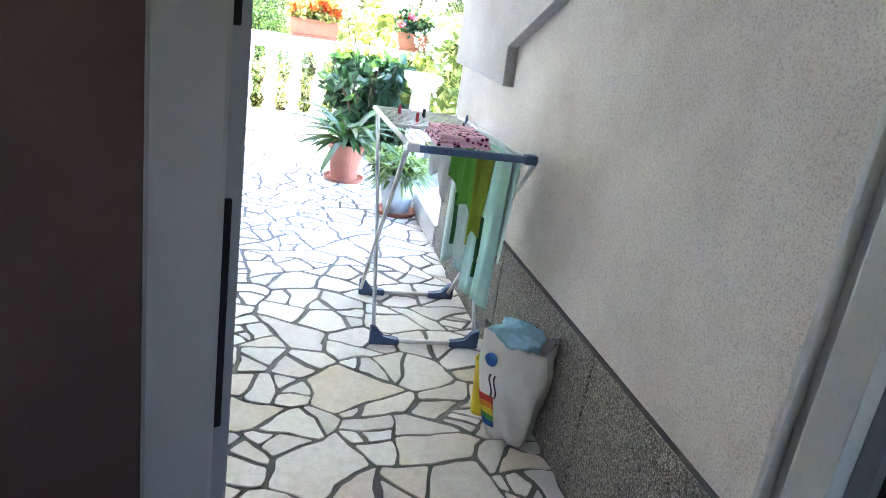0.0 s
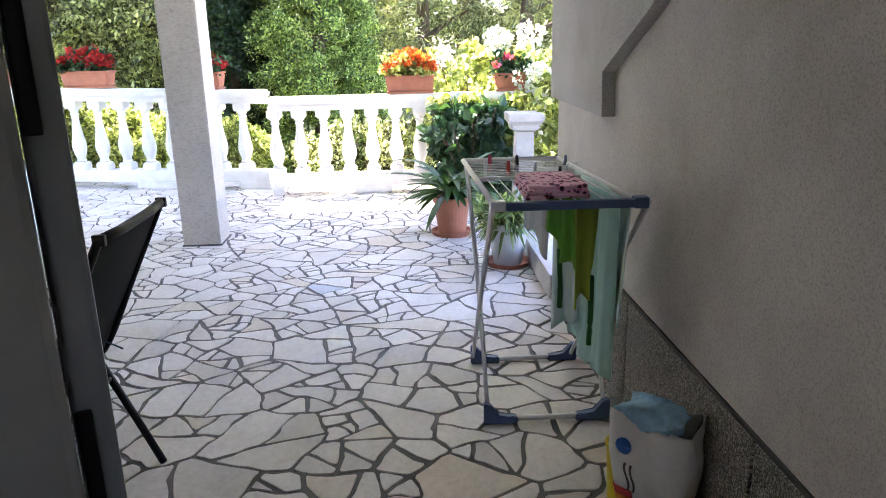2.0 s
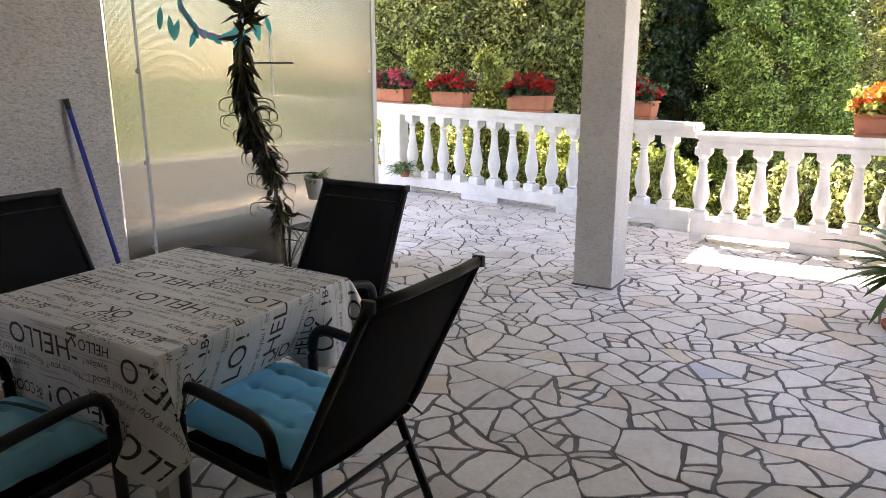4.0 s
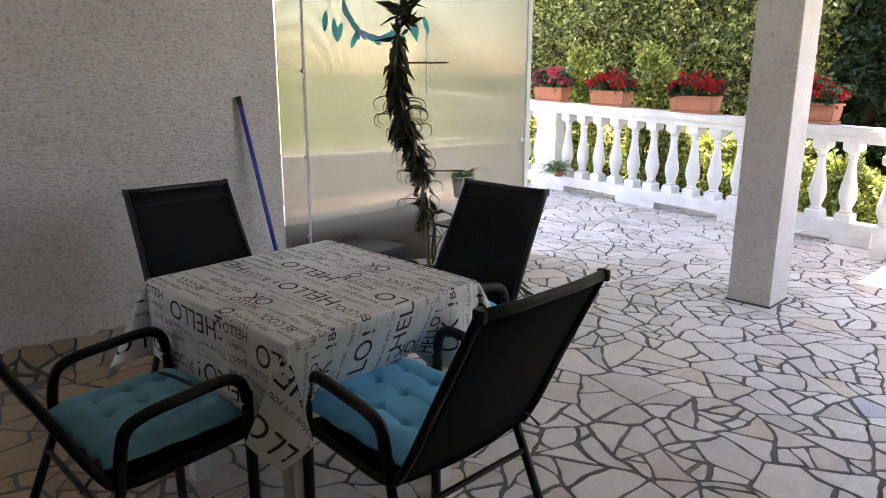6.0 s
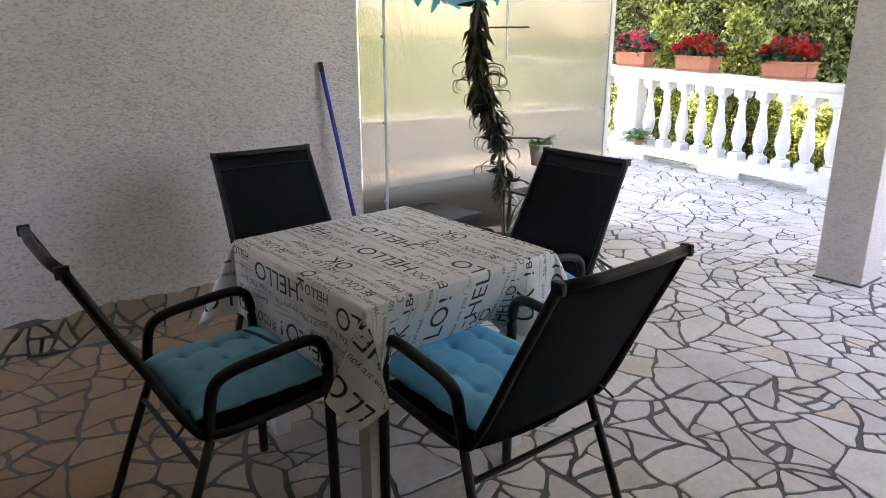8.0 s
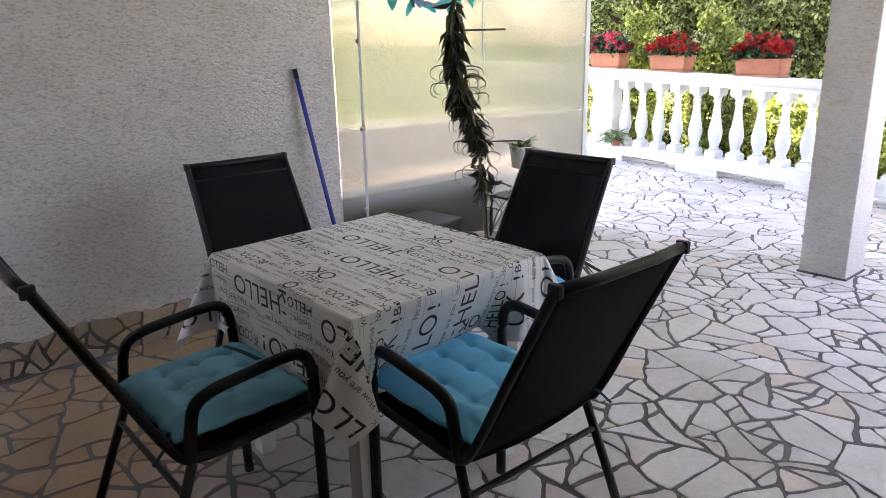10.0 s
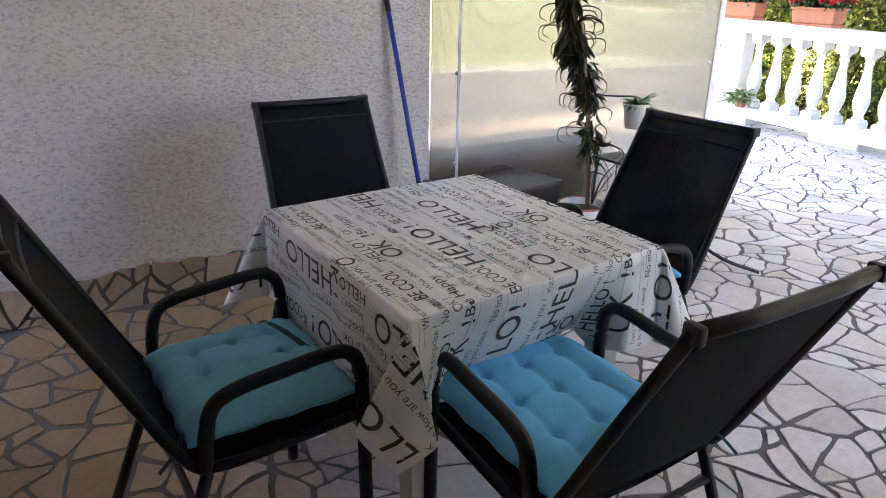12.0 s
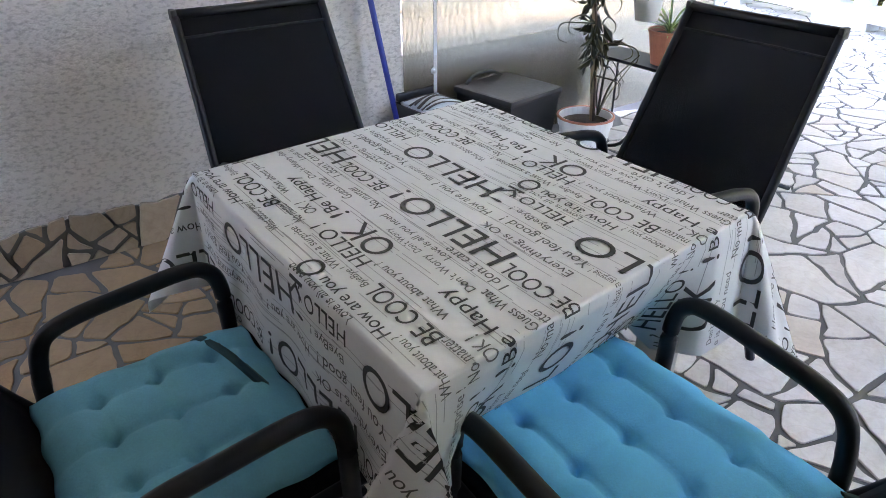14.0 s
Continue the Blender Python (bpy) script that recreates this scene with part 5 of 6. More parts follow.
tagged(part("side_shoot", bm, M_LEAF_WILT, tall), "thin dark side shoots", kind="stuff")

# hanging white pot and a terracotta pot on its shelf, by the screen
hp = thing("hanging_pot", "small white pot with a grey-green succulent hooked on the screen", "plant pot", pose(-2.63, 4.22, 0.66))
part("pot_body", lathe(bmesh.new(), [(0.05, 0.0), (0.068, 0.115), (0.072, 0.12), (0.072, 0.13), (0.064, 0.13), (0.06, 0.1)], 22), M_WHITEPOT, hp, smooth=True)
strap_plant("rosette", 26, 0.13, 0.03, M_LEAF_SUCC, hp, 3, (0, 0, 0.11), 0.9, 0.7)
part("bracket", tubes((smooth_path([(0.0, 0.075, 0.1), (-0.1, 0.12, 0.14), (-0.3, 0.15, 0.12), (-0.49, 0.15, 0.1)], 5), 0.005)), M_BLACKMETAL, hp, "dark wire bracket")
tp = thing("trough_pot", "terracotta pot with grassy plant on a wire shelf", "plant pot", pose(-2.72, 4.52, 0.40))
part("pot_body", lathe(bmesh.new(), [(0.07, 0.0), (0.095, 0.15), (0.1, 0.152), (0.1, 0.165), (0.09, 0.165), (0.085, 0.13)], 24), M_TERRA, tp)
part("soil", lathe(bmesh.new(), [(0.086, 0.12), (0.086, 0.14), (0.02, 0.145)], 18), M_SOIL, tp)
strap_plant("grass_tuft", 40, 0.17, 0.012, M_LEAF_VARI, tp, 6, (0, 0, 0.14), 1.2, 0.8)
part("shelf", boxes(((-0.39, -0.11, -0.02), (0.11, 0.11, -0.004)), bevel=0.004), M_BLACKMETAL, tp, "dark metal shelf held by the screen")
for sx in (0.09, -0.37):
    for sy in (-0.09, 0.09):
        part("shelf_leg", tubes(([(sx, sy, -0.4), (sx, sy, -0.02)], 0.006)), M_BLACKMETAL, tp)
sp = pot("potted_plant", "dark strap-leaved plant in a pot behind the chair", pose(-2.3, 4.22, 0), 0.07, 0.095, 0.2, M_TERRA)
strap_plant("leaf", 26, 0.33, 0.035, M_LEAF_STRAP, sp, 12, (0, 0, 0.18), 0.9, 1.3, split=True)

hose = thing("garden_hose", "thin black hose curling out behind the white pot", "hose")
part("tube", tubes((smooth_path([(-2.95, 4.15, 0.012), (-2.7, 4.2, 0.05), (-2.5, 4.12, 0.22), (-2.3, 4.15, 0.25), (-2.05, 4.3, 0.1), (-1.95, 4.5, 0.012)], 6), 0.009)), M_BLACKPL, hose, smooth=True)

# ---- pots by the stair wall ----
agave = pot("potted_plant", "strap-leaved green plant in a large terracotta pot", pose(0.56, 5.55, 0), 0.105, 0.14, 0.29, M_TERRA)
strap_plant("leaf", 46, 0.54, 0.075, M_LEAF_STRAP, agave, 21, (0, 0, 0.26), 1.05, 1.05, split=True)
grey = pot("potted_plant", "variegated leafy plant in a pale grey pot with saucer", pose(0.865, 4.72, 0), 0.09, 0.14, 0.29, M_GREYPOT, M_TERRA)
strap_plant("leaves", 150, 0.31, 0.032, M_LEAF_VARI, grey, 22, (0, 0, 0.27), 1.0, 1.35)
pts = clumps(31, 24, 30, lambda r: (r.uniform(-0.17, 0.17), r.uniform(-0.17, 0.17), r.uniform(0.28, 0.4)), 0.07)
leaf_cloud("small_leaves", pts, 0.07, M_LEAF_VARI, grey, "", 0.35, 5)

ped = thing("pedestal", "weathered masonry pedestal with a moulded cap, its grey darkened for shade", "pedestal", pose(1.19, 6.1, 0))
part("shaft", lathe(bmesh.new(), [(0.115, 0.0), (0.115, 0.06), (0.082, 0.1), (0.07, 0.694)], square=True), M_PEDESTAL, ped)
part("cap", lathe(bmesh.new(), [(0.07, 0.695), (0.105, 0.713), (0.11, 0.75), (0.14, 0.782), (0.144, 0.833), (0.136, 0.843)], square=True), M_PEDESTAL, ped, "moulded square cap")

vine = thing("climbing_shrub", "large-leaved shrub, lit outside and dark under the roof", "shrub", pose(0.82, 6.8, 0))
rgv = random.Random(17)
for k in range(9):
    a = rgv.uniform(0, 6.28)
    bm = bmesh.new()
    tube(bm, smooth_path([(0.05 * math.cos(a), 0.05 * math.sin(a), -0.0), (0.15 * math.cos(a), 0.15 * math.sin(a), 0.35), (0.35 * math.cos(a), 0.3 * math.sin(a), 0.7 + 0.15 * rgv.random())], 4), 0.012, 6, taper=0.005)
    part("stem", bm, M_BARK, vine)


def vine_c(r):
    while True:
        p = (r.uniform(-0.36, 0.33), r.uniform(-0.42, 0.38), r.uniform(0.1, 0.9))
        if (p[0] / 0.45) ** 2 + (p[1] / 0.42) ** 2 + ((p[2] - 0.48) / 0.45) ** 2 < 1.1:
            return p


leaf_cloud("leaves", clumps(41, 70, 22, vine_c, 0.10), 0.135, M_LEAF_VINE, vine, "", 0.72, 6, down=0.5)

hyd = thing("hydrangea", "hydrangea with white flower heads above the balustrade", "shrub", pose(1.0, 7.75, -0.45))
for k in range(12):
    a = rgv.uniform(0, 6.28)
    bm = bmesh.new()
    tube(bm, smooth_path([(0.08 * math.cos(a), 0.06 * math.sin(a), 0.0), (0.25 * math.cos(a), 0.15 * math.sin(a), 0.8), (0.6 * math.cos(a), 0.3 * math.sin(a), 1.6)], 4), 0.013, 6, taper=0.006)
    part("stem", bm, M_BARK, hyd)
leaf_cloud("leaves", clumps(42, 150, 44, lambda r: (r.normal(0.25, 0.36), r.normal(-0.02, 0.2), r.uniform(0.5, 1.85) - 0.2 * abs(r.normal())), 0.13), 0.085, M_LEAF_YELLOW, hyd, "", 0.65, 7, down=0.2)
leaf_cloud("trailing_leaves", clumps(43, 40, 44, lambda r: (r.uniform(-0.45, 0.45), r.uniform(-0.85, -0.45), r.uniform(0.8, 1.35)), 0.11), 0.085, M_LEAF_YELLOW, hyd, "", 0.65, 8, down=0.4)
for k in range(13):
    c = (rgv.gauss(0.3, 0.3), rgv.gauss(-0.3, 0.12), rgv.uniform(1.35, 2.05))
    leaf_cloud("flower_head", clumps(50 + k, 1, 170, lambda r, c=c: c, 0.125), 0.04, M_FLOWER_WHITE, hyd, "", 0.9, 60 + k)

# ---- flower boxes on the rails ----
def flower_box(x, y, z, length, yaw, petals, label, seed, dense=1.0):
    fb = thing("flower_box", label, "flower box", pose(x, y, z, 0, 0, yaw), group="flower boxes on the balustrade")
    bm = boxes(((-length / 2, -0.085, 0.022), (length / 2, 0.085, 0.15)))
    for v in bm.verts:
        if v.co.z < 0.1:
            v.co.x *= 0.94
            v.co.y *= 0.82
    bmesh.ops.bevel(bm, geom=list(bm.edges), offset=0.008, segments=2, affect="EDGES")
    trough = part("trough", bm, M_TERRA, fb)
    part("rim", boxes(((-length / 2 - 0.008, -0.093, 0.15), (length / 2 + 0.008, 0.093, 0.17)), bevel=0.005), M_TERRA, trough)
    part("tray", boxes(((-length / 2 + 0.01, -0.085, 0.0), (length / 2 - 0.01, 0.085, 0.02)), bevel=0.004), M_TERRA, fb, "terracotta drip tray")

    def c(r):
        return (r.uniform(-length * 0.5, length * 0.5), r.uniform(-0.1, 0.1), 0.19 + abs(r.normal(0.05, 0.06)))

    leaf_cloud("leaves", clumps(seed, 34, 22, c, 0.07), 0.055, M_LEAF_VINE if petals is not M_FLOWER_ORANGE else M_LEAF_YELLOW, fb, "", 0.7, seed)

    def c2(r):
        q = r.uniform(-1, 1)
        return (q * length * 0.52, r.uniform(-0.13, 0.11), 0.23 + (1 - q * q) * r.uniform(0.02, 0.17))

    leaf_cloud("blossoms", clumps(seed + 1, int(70 * dense), 24, c2, 0.045), 0.032, petals, fb, "", 0.9, seed + 1)
    return fb


def rail_y(x):
    return 8.55 - (x + 6.5) * 0.99 / 5.34 + 0.09


def rail_z(x):
    return 1.115 - (x + 6.5) * 0.13 / 5.34 + 0.001


for k, (x, pet, lab) in enumerate(((-5.06, M_FLOWER_PINK, "terracotta flower box with pink and red begonias"), (-4.1, M_FLOWER_RED, "terracotta flower box with dark red begonias"), (-2.99, M_FLOWER_RED, "terracotta flower box with red begonias"), (-1.83, M_FLOWER_RED, "terracotta flower box with red begonias beside the column"))):
    flower_box(x, rail_y(x), rail_z(x), 0.51, -10.5, pet, lab, 70 + 3 * k)
flower_box(0.29, 7.33, 0.941, 0.46, 0, M_FLOWER_ORANGE, "terracotta flower box with orange-red flowers in the sun", 90, 1.2)
flower_box(1.25, 7.33, 0.943, 0.3, 0, M_FLOWER_PINK, "small terracotta flower box under the hydrangea", 94, 0.15)
su = thing("succulent", "grey-green succulent growing at the foot of the balusters", "succulent", pose(-4.76, 8.16, 0.2))
part("pot_body", lathe(bmesh.new(), [(0.05, -0.008), (0.07, 0.07), (0.06, 0.07)], 16), M_TERRA, su)
for k in range(9):
    strap_plant("rosette", 18, 0.19, 0.03, M_LEAF_SUCC, su, 30 + k, (0.11 * math.cos(k * 2.4) * (k / 6), -0.06 + 0.05 * math.sin(k * 2.4), 0.08 + 0.05 * math.sin(k * 1.7)), 0.7, 0.8)


# ---- garden ----
def tree(name, label, x, y, z0, height, crown, mat, seed, n, per, size, clump_r, trunk_r=0.12, aspect=0.5, limbs=10, category="tree", centre=None):
    """crown: (rx, ry, bottom, top) of a rough ellipsoid, filled with clumps of leaves nearer its skin."""
    t = thing(name, label, category, pose(x, y, z0))
    rx, ry, b, tp_ = crown
    rr = random.Random(seed)
    bm = bmesh.new()
    tube(bm, smooth_path([(0, 0, 0), (rr.uniform(-0.1, 0.1), 0, height * 0.4), (rr.uniform(-0.2, 0.2), rr.uniform(-0.2, 0.2), height * 0.85)], 5), trunk_r, 10, taper=trunk_r * 0.35)
    for k in range(limbs):
        h = height * (0.3 + 0.55 * k / limbs)
        a = rr.uniform(0, 6.28)
        L = rr.uniform(0.5, 0.95)
        tube(bm, smooth_path([(0, 0, h), (rx * L * 0.5 * math.cos(a), ry * L * 0.5 * math.sin(a), h + 0.3), (rx * L * math.cos(a), ry * L * math.sin(a), h + rr.uniform(0.2, 0.7))], 4), trunk_r * 0.4, 7, taper=trunk_r * 0.1)
    part("trunk", bm, M_BARK, t, "bare brown trunk and limbs", smooth=True)

    def c(r):
        d = r.normal(size=3)
        d /= np.linalg.norm(d)
        d *= r.uniform(0.45, 1.0) ** 0.4
        lump = 1 + 0.18 * math.sin(3 * math.atan2(d[1], d[0]) + 5 * d[2] + seed)
        return (d[0] * rx * lump, d[1] * ry * lump, (b + tp_) / 2 + d[2] * (tp_ - b) / 2)

    leaf_cloud("crown", clumps(seed, n, per, centre or c, clump_r), size, mat, t, "", aspect, seed)
    return t


def cone(rx, h, b=0.1, pw=0.7):
    def c(r):
        t = r.random() ** 1.3
        a = r.uniform(0, 6.28)
        rad = rx * (1 - t) ** pw * (0.5 + 0.5 * r.random() ** 0.6) * (1 + 0.1 * math.sin(4 * a + 6 * t))
        return (rad * math.cos(a), rad * math.sin(a), b + t * (h - b))
    return c


tree("cypress", "dark narrow cypress behind the balustrade", -2.2, 11.2, -0.45, 6.5, (0.45, 0.45, 0.1, 6.5), M_LEAF_DARK, 201, 650, 70, 0.09, 0.14, 0.1, 0.4, 4, centre=cone(0.52, 6.6, 0.1, 0.4))
tree("thuja", "broad bright green thuja behind the balustrade", -1.02, 11.0, -0.45, 5.5, (0.9, 0.9, 0.1, 6.0), M_LEAF_THUJA, 202, 1250, 140, 0.06, 0.15, 0.12, 0.4, 4, centre=cone(0.98, 6.6, 0.05, 0.42))
for k, (x, y, h, rx, s, mt) in enumerate(((-9.2, 13.2, 6.0, 1.7, 1.0, M_LEAF_MIX), (-7.3, 12.2, 5.5, 1.6, 1.0, M_LEAF_MIX), (-5.4, 12.6, 6.0, 1.7, 1.0, M_LEAF_MIX), (-3.6, 12.4, 5.6, 1.5, 1.0, M_LEAF_MIX), (-6.3, 14.6, 7.5, 2.2, 1.0, M_LEAF_MIX), (-3.0, 15.2, 7.5, 2.2, 1.0, M_LEAF_MIX), (-11.5, 15.0, 7.5, 2.4, 1.0, M_LEAF_MIX))):
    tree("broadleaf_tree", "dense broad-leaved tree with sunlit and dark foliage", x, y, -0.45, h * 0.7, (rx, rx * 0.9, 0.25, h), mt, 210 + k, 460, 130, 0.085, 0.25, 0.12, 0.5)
for k, (x, y, h, rx) in enumerate(((0.6, 14.5, 7.5, 1.5), (2.5, 14.2, 7.5, 1.7), (4.6, 15.0, 7.0, 1.9), (1.6, 17.5, 9.0, 2.4), (-0.8, 17.5, 9.0, 2.2), (6.8, 16.5, 8.0, 2.2))):
    tree("pine", "airy pine with grey-green needles and reddish trunk", x, y, -0.45, h * 0.85, (rx, rx, 0.3, h), M_LEAF_PINE, 230 + k, 420, 60, 0.13, 0.27, 0.17, 0.16, 9)
for k, (x, y, h, rx) in enumerate(((-12, 22, 11, 3.5), (-7, 21, 11, 3.2), (-2, 22, 12, 3.2), (2.5, 22, 12, 3.2), (7, 22, 12, 3.5), (11.5, 20, 12, 3.5), (-16, 19, 11, 3.5))):
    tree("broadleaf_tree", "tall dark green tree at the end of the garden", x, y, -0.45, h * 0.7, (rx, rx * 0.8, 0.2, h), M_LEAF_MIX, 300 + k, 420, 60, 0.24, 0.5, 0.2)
# shrubs right behind the rail
for k, (x, y, rx, top, mt, n) in enumerate(((-5.02, 8.95, 0.26, 2.25, M_LEAF_YELLOW, 90), (-4.0, 8.85, 0.24, 2.2, M_LEAF_YELLOW, 80), (-3.72, 8.9, 0.2, 1.95, M_LEAF_YELLOW, 50), (-1.7, 8.75, 0.4, 1.1, M_LEAF_YELLOW, 70), (-3.35, 9.05, 0.7, 1.2, M_LEAF_YELLOW, 150), (-2.4, 8.95, 0.65, 1.15, M_LEAF_YELLOW, 130), (-4.9, 9.7, 0.9, 1.25, M_LEAF_MIX, 140), (-6.2, 9.6, 0.9, 1.3, M_LEAF_MIX, 140), (-3.9, 9.6, 0.7, 1.05, M_LEAF_MIX, 120), (-0.4, 8.8, 0.7, 1.0, M_LEAF_MIX, 110), (0.5, 8.9, 0.7, 1.1, M_LEAF_MIX, 110))):
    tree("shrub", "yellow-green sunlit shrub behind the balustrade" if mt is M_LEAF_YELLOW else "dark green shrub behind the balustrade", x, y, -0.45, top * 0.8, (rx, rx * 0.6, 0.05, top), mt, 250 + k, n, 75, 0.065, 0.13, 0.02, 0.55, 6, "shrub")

tree("shrub", "green shrub beside the pedestal", 1.95, 6.35, 0.0, 1.1, (0.5, 0.6, 0.1, 1.5), M_LEAF_YELLOW, 280, 150, 40, 0.1, 0.13, 0.02, 0.55, 6, "shrub")

# what shows through the plastic sheet: a sunlit parapet and lawn bank
structure("parapet", boxes(((-6.55, 1.0, -0.012), (-6.4, 8.4, 0.55)), bevel=0.01), M_WHITE, "low white parapet at the side of the terrace", "parapet")
bank = bmesh.new()
prism(bank, [(-9.0, -0.452), (-42.0, 13.0), (-42.0, -0.452)], "y", -25.0, 11.0)
structure("grass_bank", bank, M_GRASS, "sunlit grass bank beside the terrace", "lawn")


# ---- crazy paving ----
def voronoi_cells(seeds, lo, hi, near=26):
    cells = []
    for i, s in enumerate(seeds):
        poly = [np.array(p) for p in ((lo[0], lo[1]), (hi[0], lo[1]), (hi[0], hi[1]), (lo[0], hi[1]))]
        dist = np.sum((seeds - s) ** 2, axis=1)
        for j in np.argsort(dist)[1:near]:
            mid, n = (seeds[j] + s) / 2, seeds[j] - s
            out = []
            m = len(poly)
            dd = [float((p - mid) @ n) for p in poly]
            for k in range(m):
                a, b, da, db = poly[k], poly[(k + 1) % m], dd[k], dd[(k + 1) % m]
                if da <= 0:
                    out.append(a)
                if (da < 0 < db) or (db < 0 < da):
                    out.append(a + (b - a) * (da / (da - db)))
            poly = out
            if len(poly) < 3:
                break
        cells.append(poly)
    return cells


def inset(poly, d):
    """Moves every side of a convex outline inwards by d."""
    n = len(poly)
    c = sum(poly) / n
    out = list(poly)
    for k in range(n):
        a, b = poly[k], poly[(k + 1) % n]
        e = b - a
        L = np.hypot(*e)
        if L < 1e-6:
            continue
        nn = np.array((-e[1], e[0])) / L
        if (c - a) @ nn < 0:
            nn = -nn
        base = a + nn * d
        res = []
        m = len(out)
        if m < 3:
            return []
        dd = [float((p - base) @ nn) for p in out]
        for q in range(m):
            p0, p1, d0, d1 = out[q], out[(q + 1) % m], dd[q], dd[(q + 1) % m]
            if d0 >= 0:
                res.append(p0)
            if (d0 < 0 < d1) or (d1 < 0 < d0):
                res.append(p0 + (p1 - p0) * (d0 / (d0 - d1)))
        out = res
    return out


def stone_seeds(lo, hi, seed, tries, sizes):
    rng = np.random.default_rng(seed)
    if not isinstance(sizes, tuple):
        sizes = (sizes,) * 3
    pts, rad = np.zeros((0, 2)), np.zeros(0)
    for k in range(tries):
        p = rng.uniform(lo, hi)
        r = sizes[0] if k < tries * 0.12 else (sizes[1] if k < tries * 0.4 else sizes[2])
        r *= rng.uniform(0.8, 1.2)
        if len(pts) == 0 or np.all(np.hypot(*(pts - p).T) > (rad + r) * 0.5):
            pts, rad = np.vstack([pts, p]), np.append(rad, r)
    return pts


def warp(p):
    v = noise.noise_vector(Vector((p[0] * 2.6, p[1] * 2.6, 0.3)))
    w = noise.noise_vector(Vector((p[0] * 8.0, p[1] * 8.0, 7.3)))
    return (p[0] + v.x * 0.05 + w.x * 0.026, p[1] + v.y * 0.05 + w.y * 0.026)


def area_of(poly):
    return 0.5 * abs(sum(a[0] * b[1] - b[0] * a[1] for a, b in zip(poly, poly[1:] + poly[:1])))


def broken(poly, rng, small, large):
    """Breaks a slab along straight cracks until its pieces are small enough."""
    if len(poly) < 3:
        return []
    if area_of(poly) < small + (large - small) * rng.random() ** 2.2:
        return [poly]
    pts = np.array(poly)
    c = pts.mean(axis=0)
    long_side = np.linalg.svd(pts - c)[2][0]
    a = rng.normal(0, 0.42)
    n = np.array((long_side[0] * math.cos(a) - long_side[1] * math.sin(a), long_side[0] * math.sin(a) + long_side[1] * math.cos(a)))
    span = (pts - c) @ n
    at = span.min() + (span.max() - span.min()) * rng.uniform(0.3, 0.7)
    halves = ([], [])
    m = len(poly)
    for k in range(m):
        p, q, d, e = poly[k], poly[(k + 1) % m], span[k] - at, span[(k + 1) % m] - at
        halves[0 if d <= 0 else 1].append(p)
        if d * e < 0:
            x = p + (q - p) * (d / (d - e))
            halves[0].append(x)
            halves[1].append(x)
    return broken(halves[0], rng, small, large) + broken(halves[1], rng, small, large)


def stone_geometry(poly, thick, rng, top=0.0):
    """A slab with chipped sides: verts and faces; outline in the plan."""
    ring = []
    n = len(poly)
    for k in range(n):
        a, b = poly[k], poly[(k + 1) % n]
        L = np.hypot(*(b - a))
        if L < 0.012:
            ring.append((a + b) / 2)
            continue
        nick = min(0.007, 0.08 * L)
        ring.append(a + (b - a) / L * nick)
        e = (b - a) / L
        m = int(L / 0.055)
        for k2 in range(1, m + 1):
            f = (k2 + rng.uniform(-0.3, 0.3)) / (m + 1)
            ring.append(a + (b - a) * f + np.array((-e[1], e[0])) * rng.uniform(-0.0055, 0.0045))
        ring.append(b - (b - a) / L * nick)
    outer = [warp(p) for p in ring]
    cx, cy = sum(p[0] for p in outer) / len(outer), sum(p[1] for p in outer) / len(outer)
    tilt = rng.uniform(-0.001, 0.001)
    v = [(x, y, top - thick) for x, y in outer] + [(x, y, top - 0.0015 + tilt) for x, y in outer]
    v += [(x + (cx - x) * 0.02, y + (cy - y) * 0.02, top + tilt) for x, y in outer]
    m = len(outer)
    f = []
    for k in range(m):
        q = (k + 1) % m
        f += [(k, q, m + q, m + k), (m + k, m + q, 2 * m + q, 2 * m + k)]
    f.append(tuple(range(2 * m, 3 * m)))
    return v, f, (cx, cy)


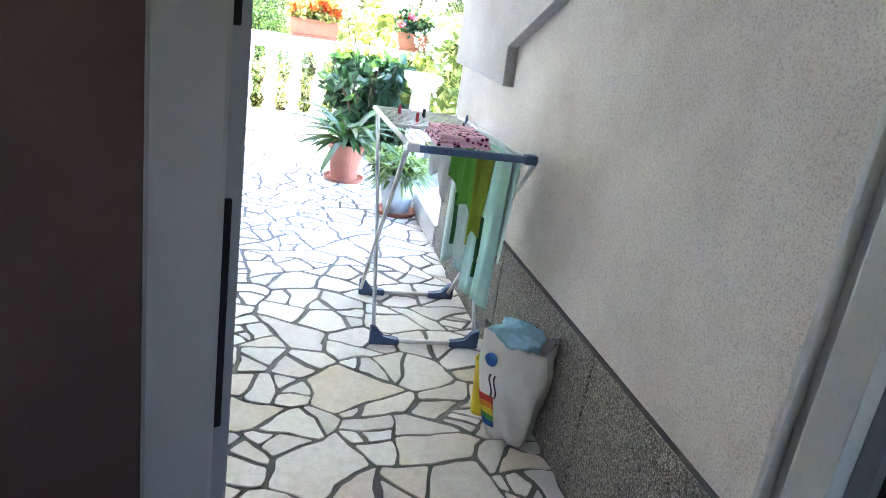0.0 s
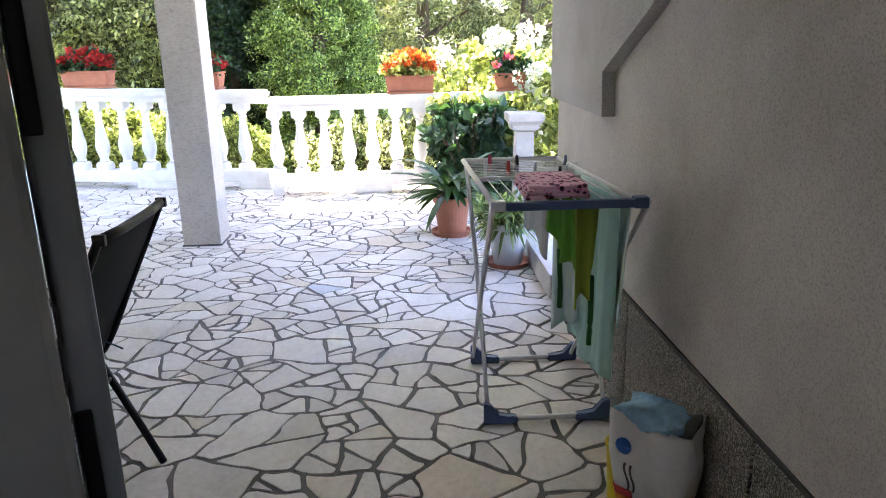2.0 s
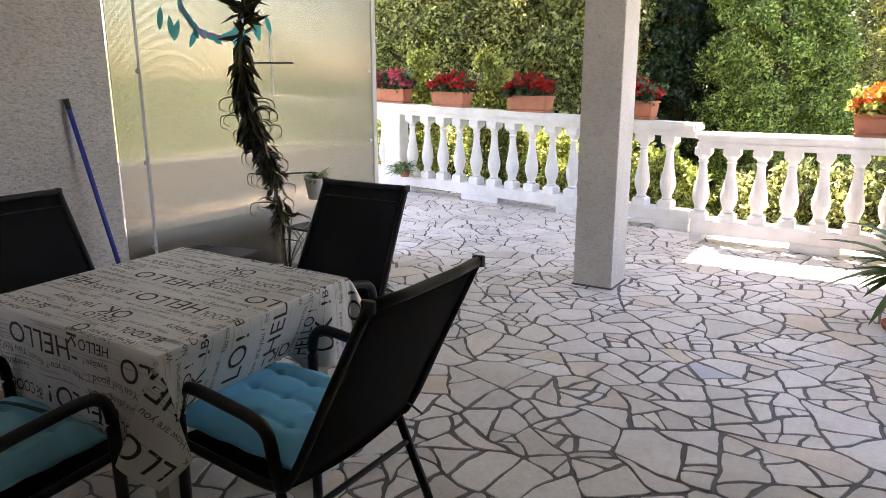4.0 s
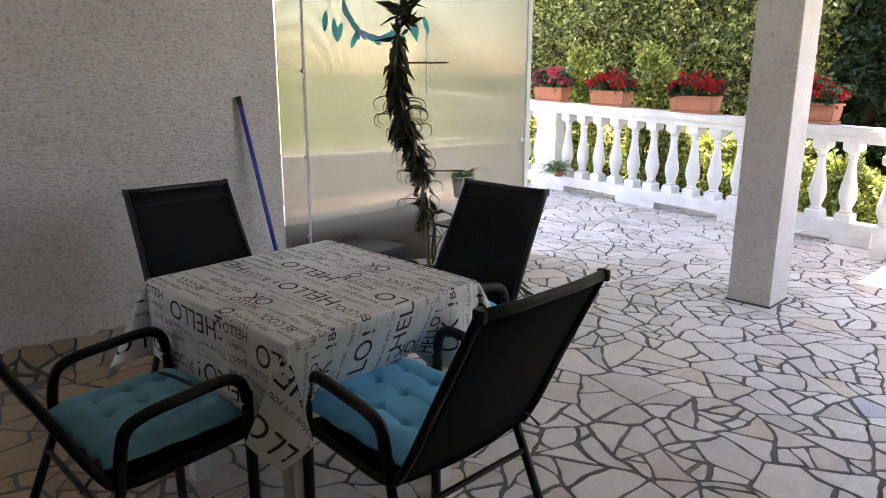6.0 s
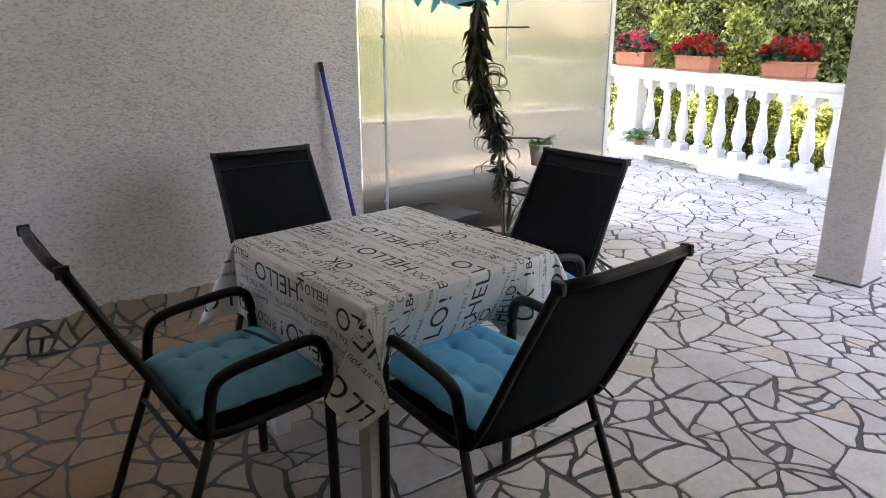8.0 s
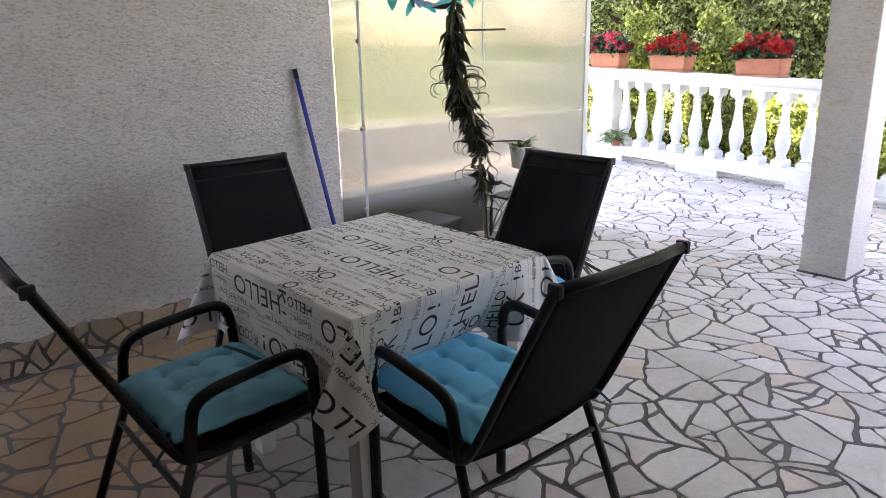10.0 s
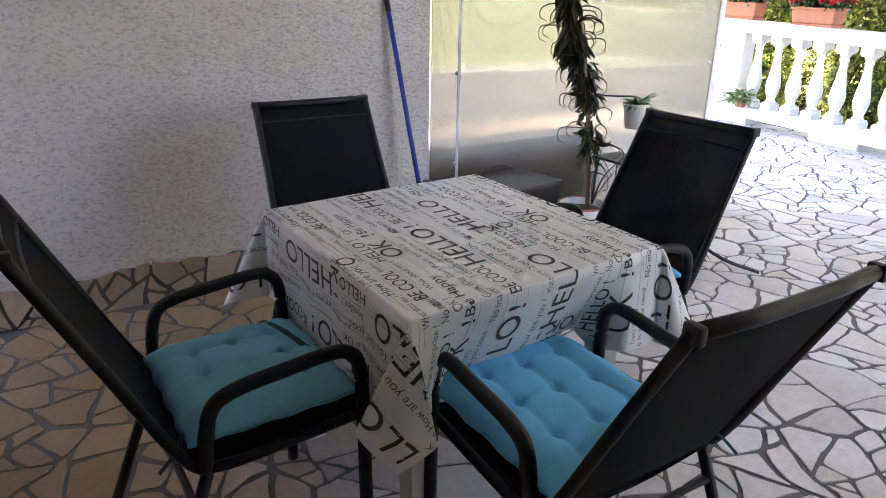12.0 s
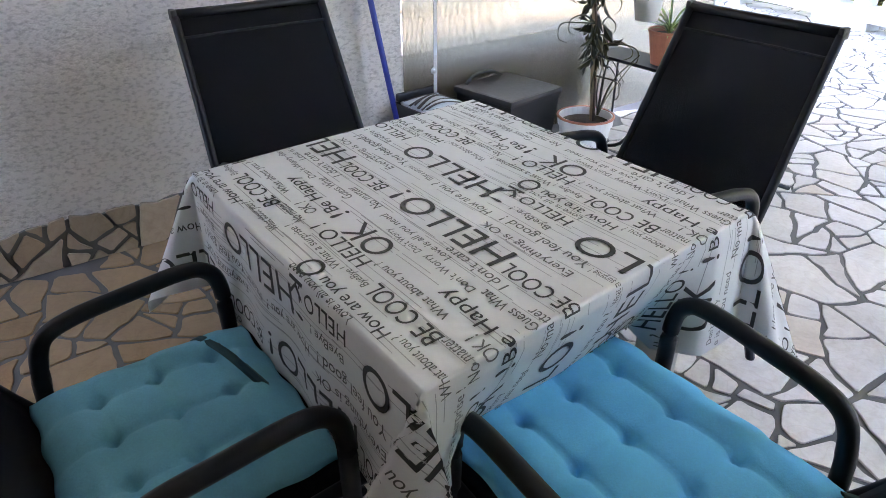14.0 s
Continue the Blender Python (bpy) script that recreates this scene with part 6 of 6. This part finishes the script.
paving_lo, paving_hi = np.array((-6.5, 0.43)), np.array((1.02, 8.5))
seeds = stone_seeds(paving_lo, paving_hi, 4, 2600, (0.42, 0.26, 0.15))
rng_s = np.random.default_rng(12)
stones = []
squeeze = np.array((1.0, 1.25))
slabs = []
for poly in voronoi_cells(seeds * squeeze, paving_lo * squeeze, paving_hi * squeeze):
    slabs += broken([q / squeeze for q in poly], rng_s, 0.010, 0.10)
for poly in slabs:
    p = inset(poly, rng_s.uniform(0.005, 0.0115))
    if len(p) < 3:
        continue
    v, f, c = stone_geometry(p, 0.013, rng_s)
    if c[0] < LX + 0.02 and c[1] < 5.3:
        continue
    stones.append((v, f, c))
near = sorted(range(len(stones)), key=lambda i: math.hypot(stones[i][2][0] + 0.5, (stones[i][2][1] - 3.4) * 0.9))
floor_ob = bpy.data.objects["floor"]
blue_one = min(range(len(stones)), key=lambda i: math.hypot(stones[i][2][0] + 0.285, stones[i][2][1] - 4.31))
for i in near[:300]:
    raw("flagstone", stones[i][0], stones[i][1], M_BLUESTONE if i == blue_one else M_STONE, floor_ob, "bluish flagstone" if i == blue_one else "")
rv, rf = [], []
for i in near[300:]:
    o = len(rv)
    rv += stones[i][0]
    rf += [tuple(k + o for k in f) for f in stones[i][1]]
if rv:
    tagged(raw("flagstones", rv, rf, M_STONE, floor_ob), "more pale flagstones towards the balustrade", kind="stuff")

# stone skirt at the foot of the left wall
skirt = thing("stone_skirt", "skirt of broken pale stones along the foot of the wall", "skirting", kind="structure")
slo, shi = np.array((-0.15, -0.06)), np.array((3.24, 0.175))
rng_m = random.Random(6)
mortar_edge = [(3.235 - 0.0705 * k, 0.166 + rng_m.uniform(-0.02, 0.016)) for k in range(49)]
part("mortar", prism(bmesh.new(), [(-0.15, 0.0), (3.235, 0.0), *mortar_edge], "x", LX + 0.0005, LX + 0.012), M_GROUT, skirt, "dark mortar behind the stones")
ss = stone_seeds(slo, shi, 7, 260, (0.3, 0.2, 0.16))
for poly in sum((broken(q, rng_s, 0.006, 0.05) for q in voronoi_cells(ss, slo, shi, 14)), []):
    p = inset(poly, 0.008)
    if len(p) < 3:
        continue
    v, f, c = stone_geometry(p, 0.012, rng_s)
    if c[1] < -0.03:
        continue
    v = [(LX + 0.022 + z, x, max(0.001, y)) for x, y, z in v]
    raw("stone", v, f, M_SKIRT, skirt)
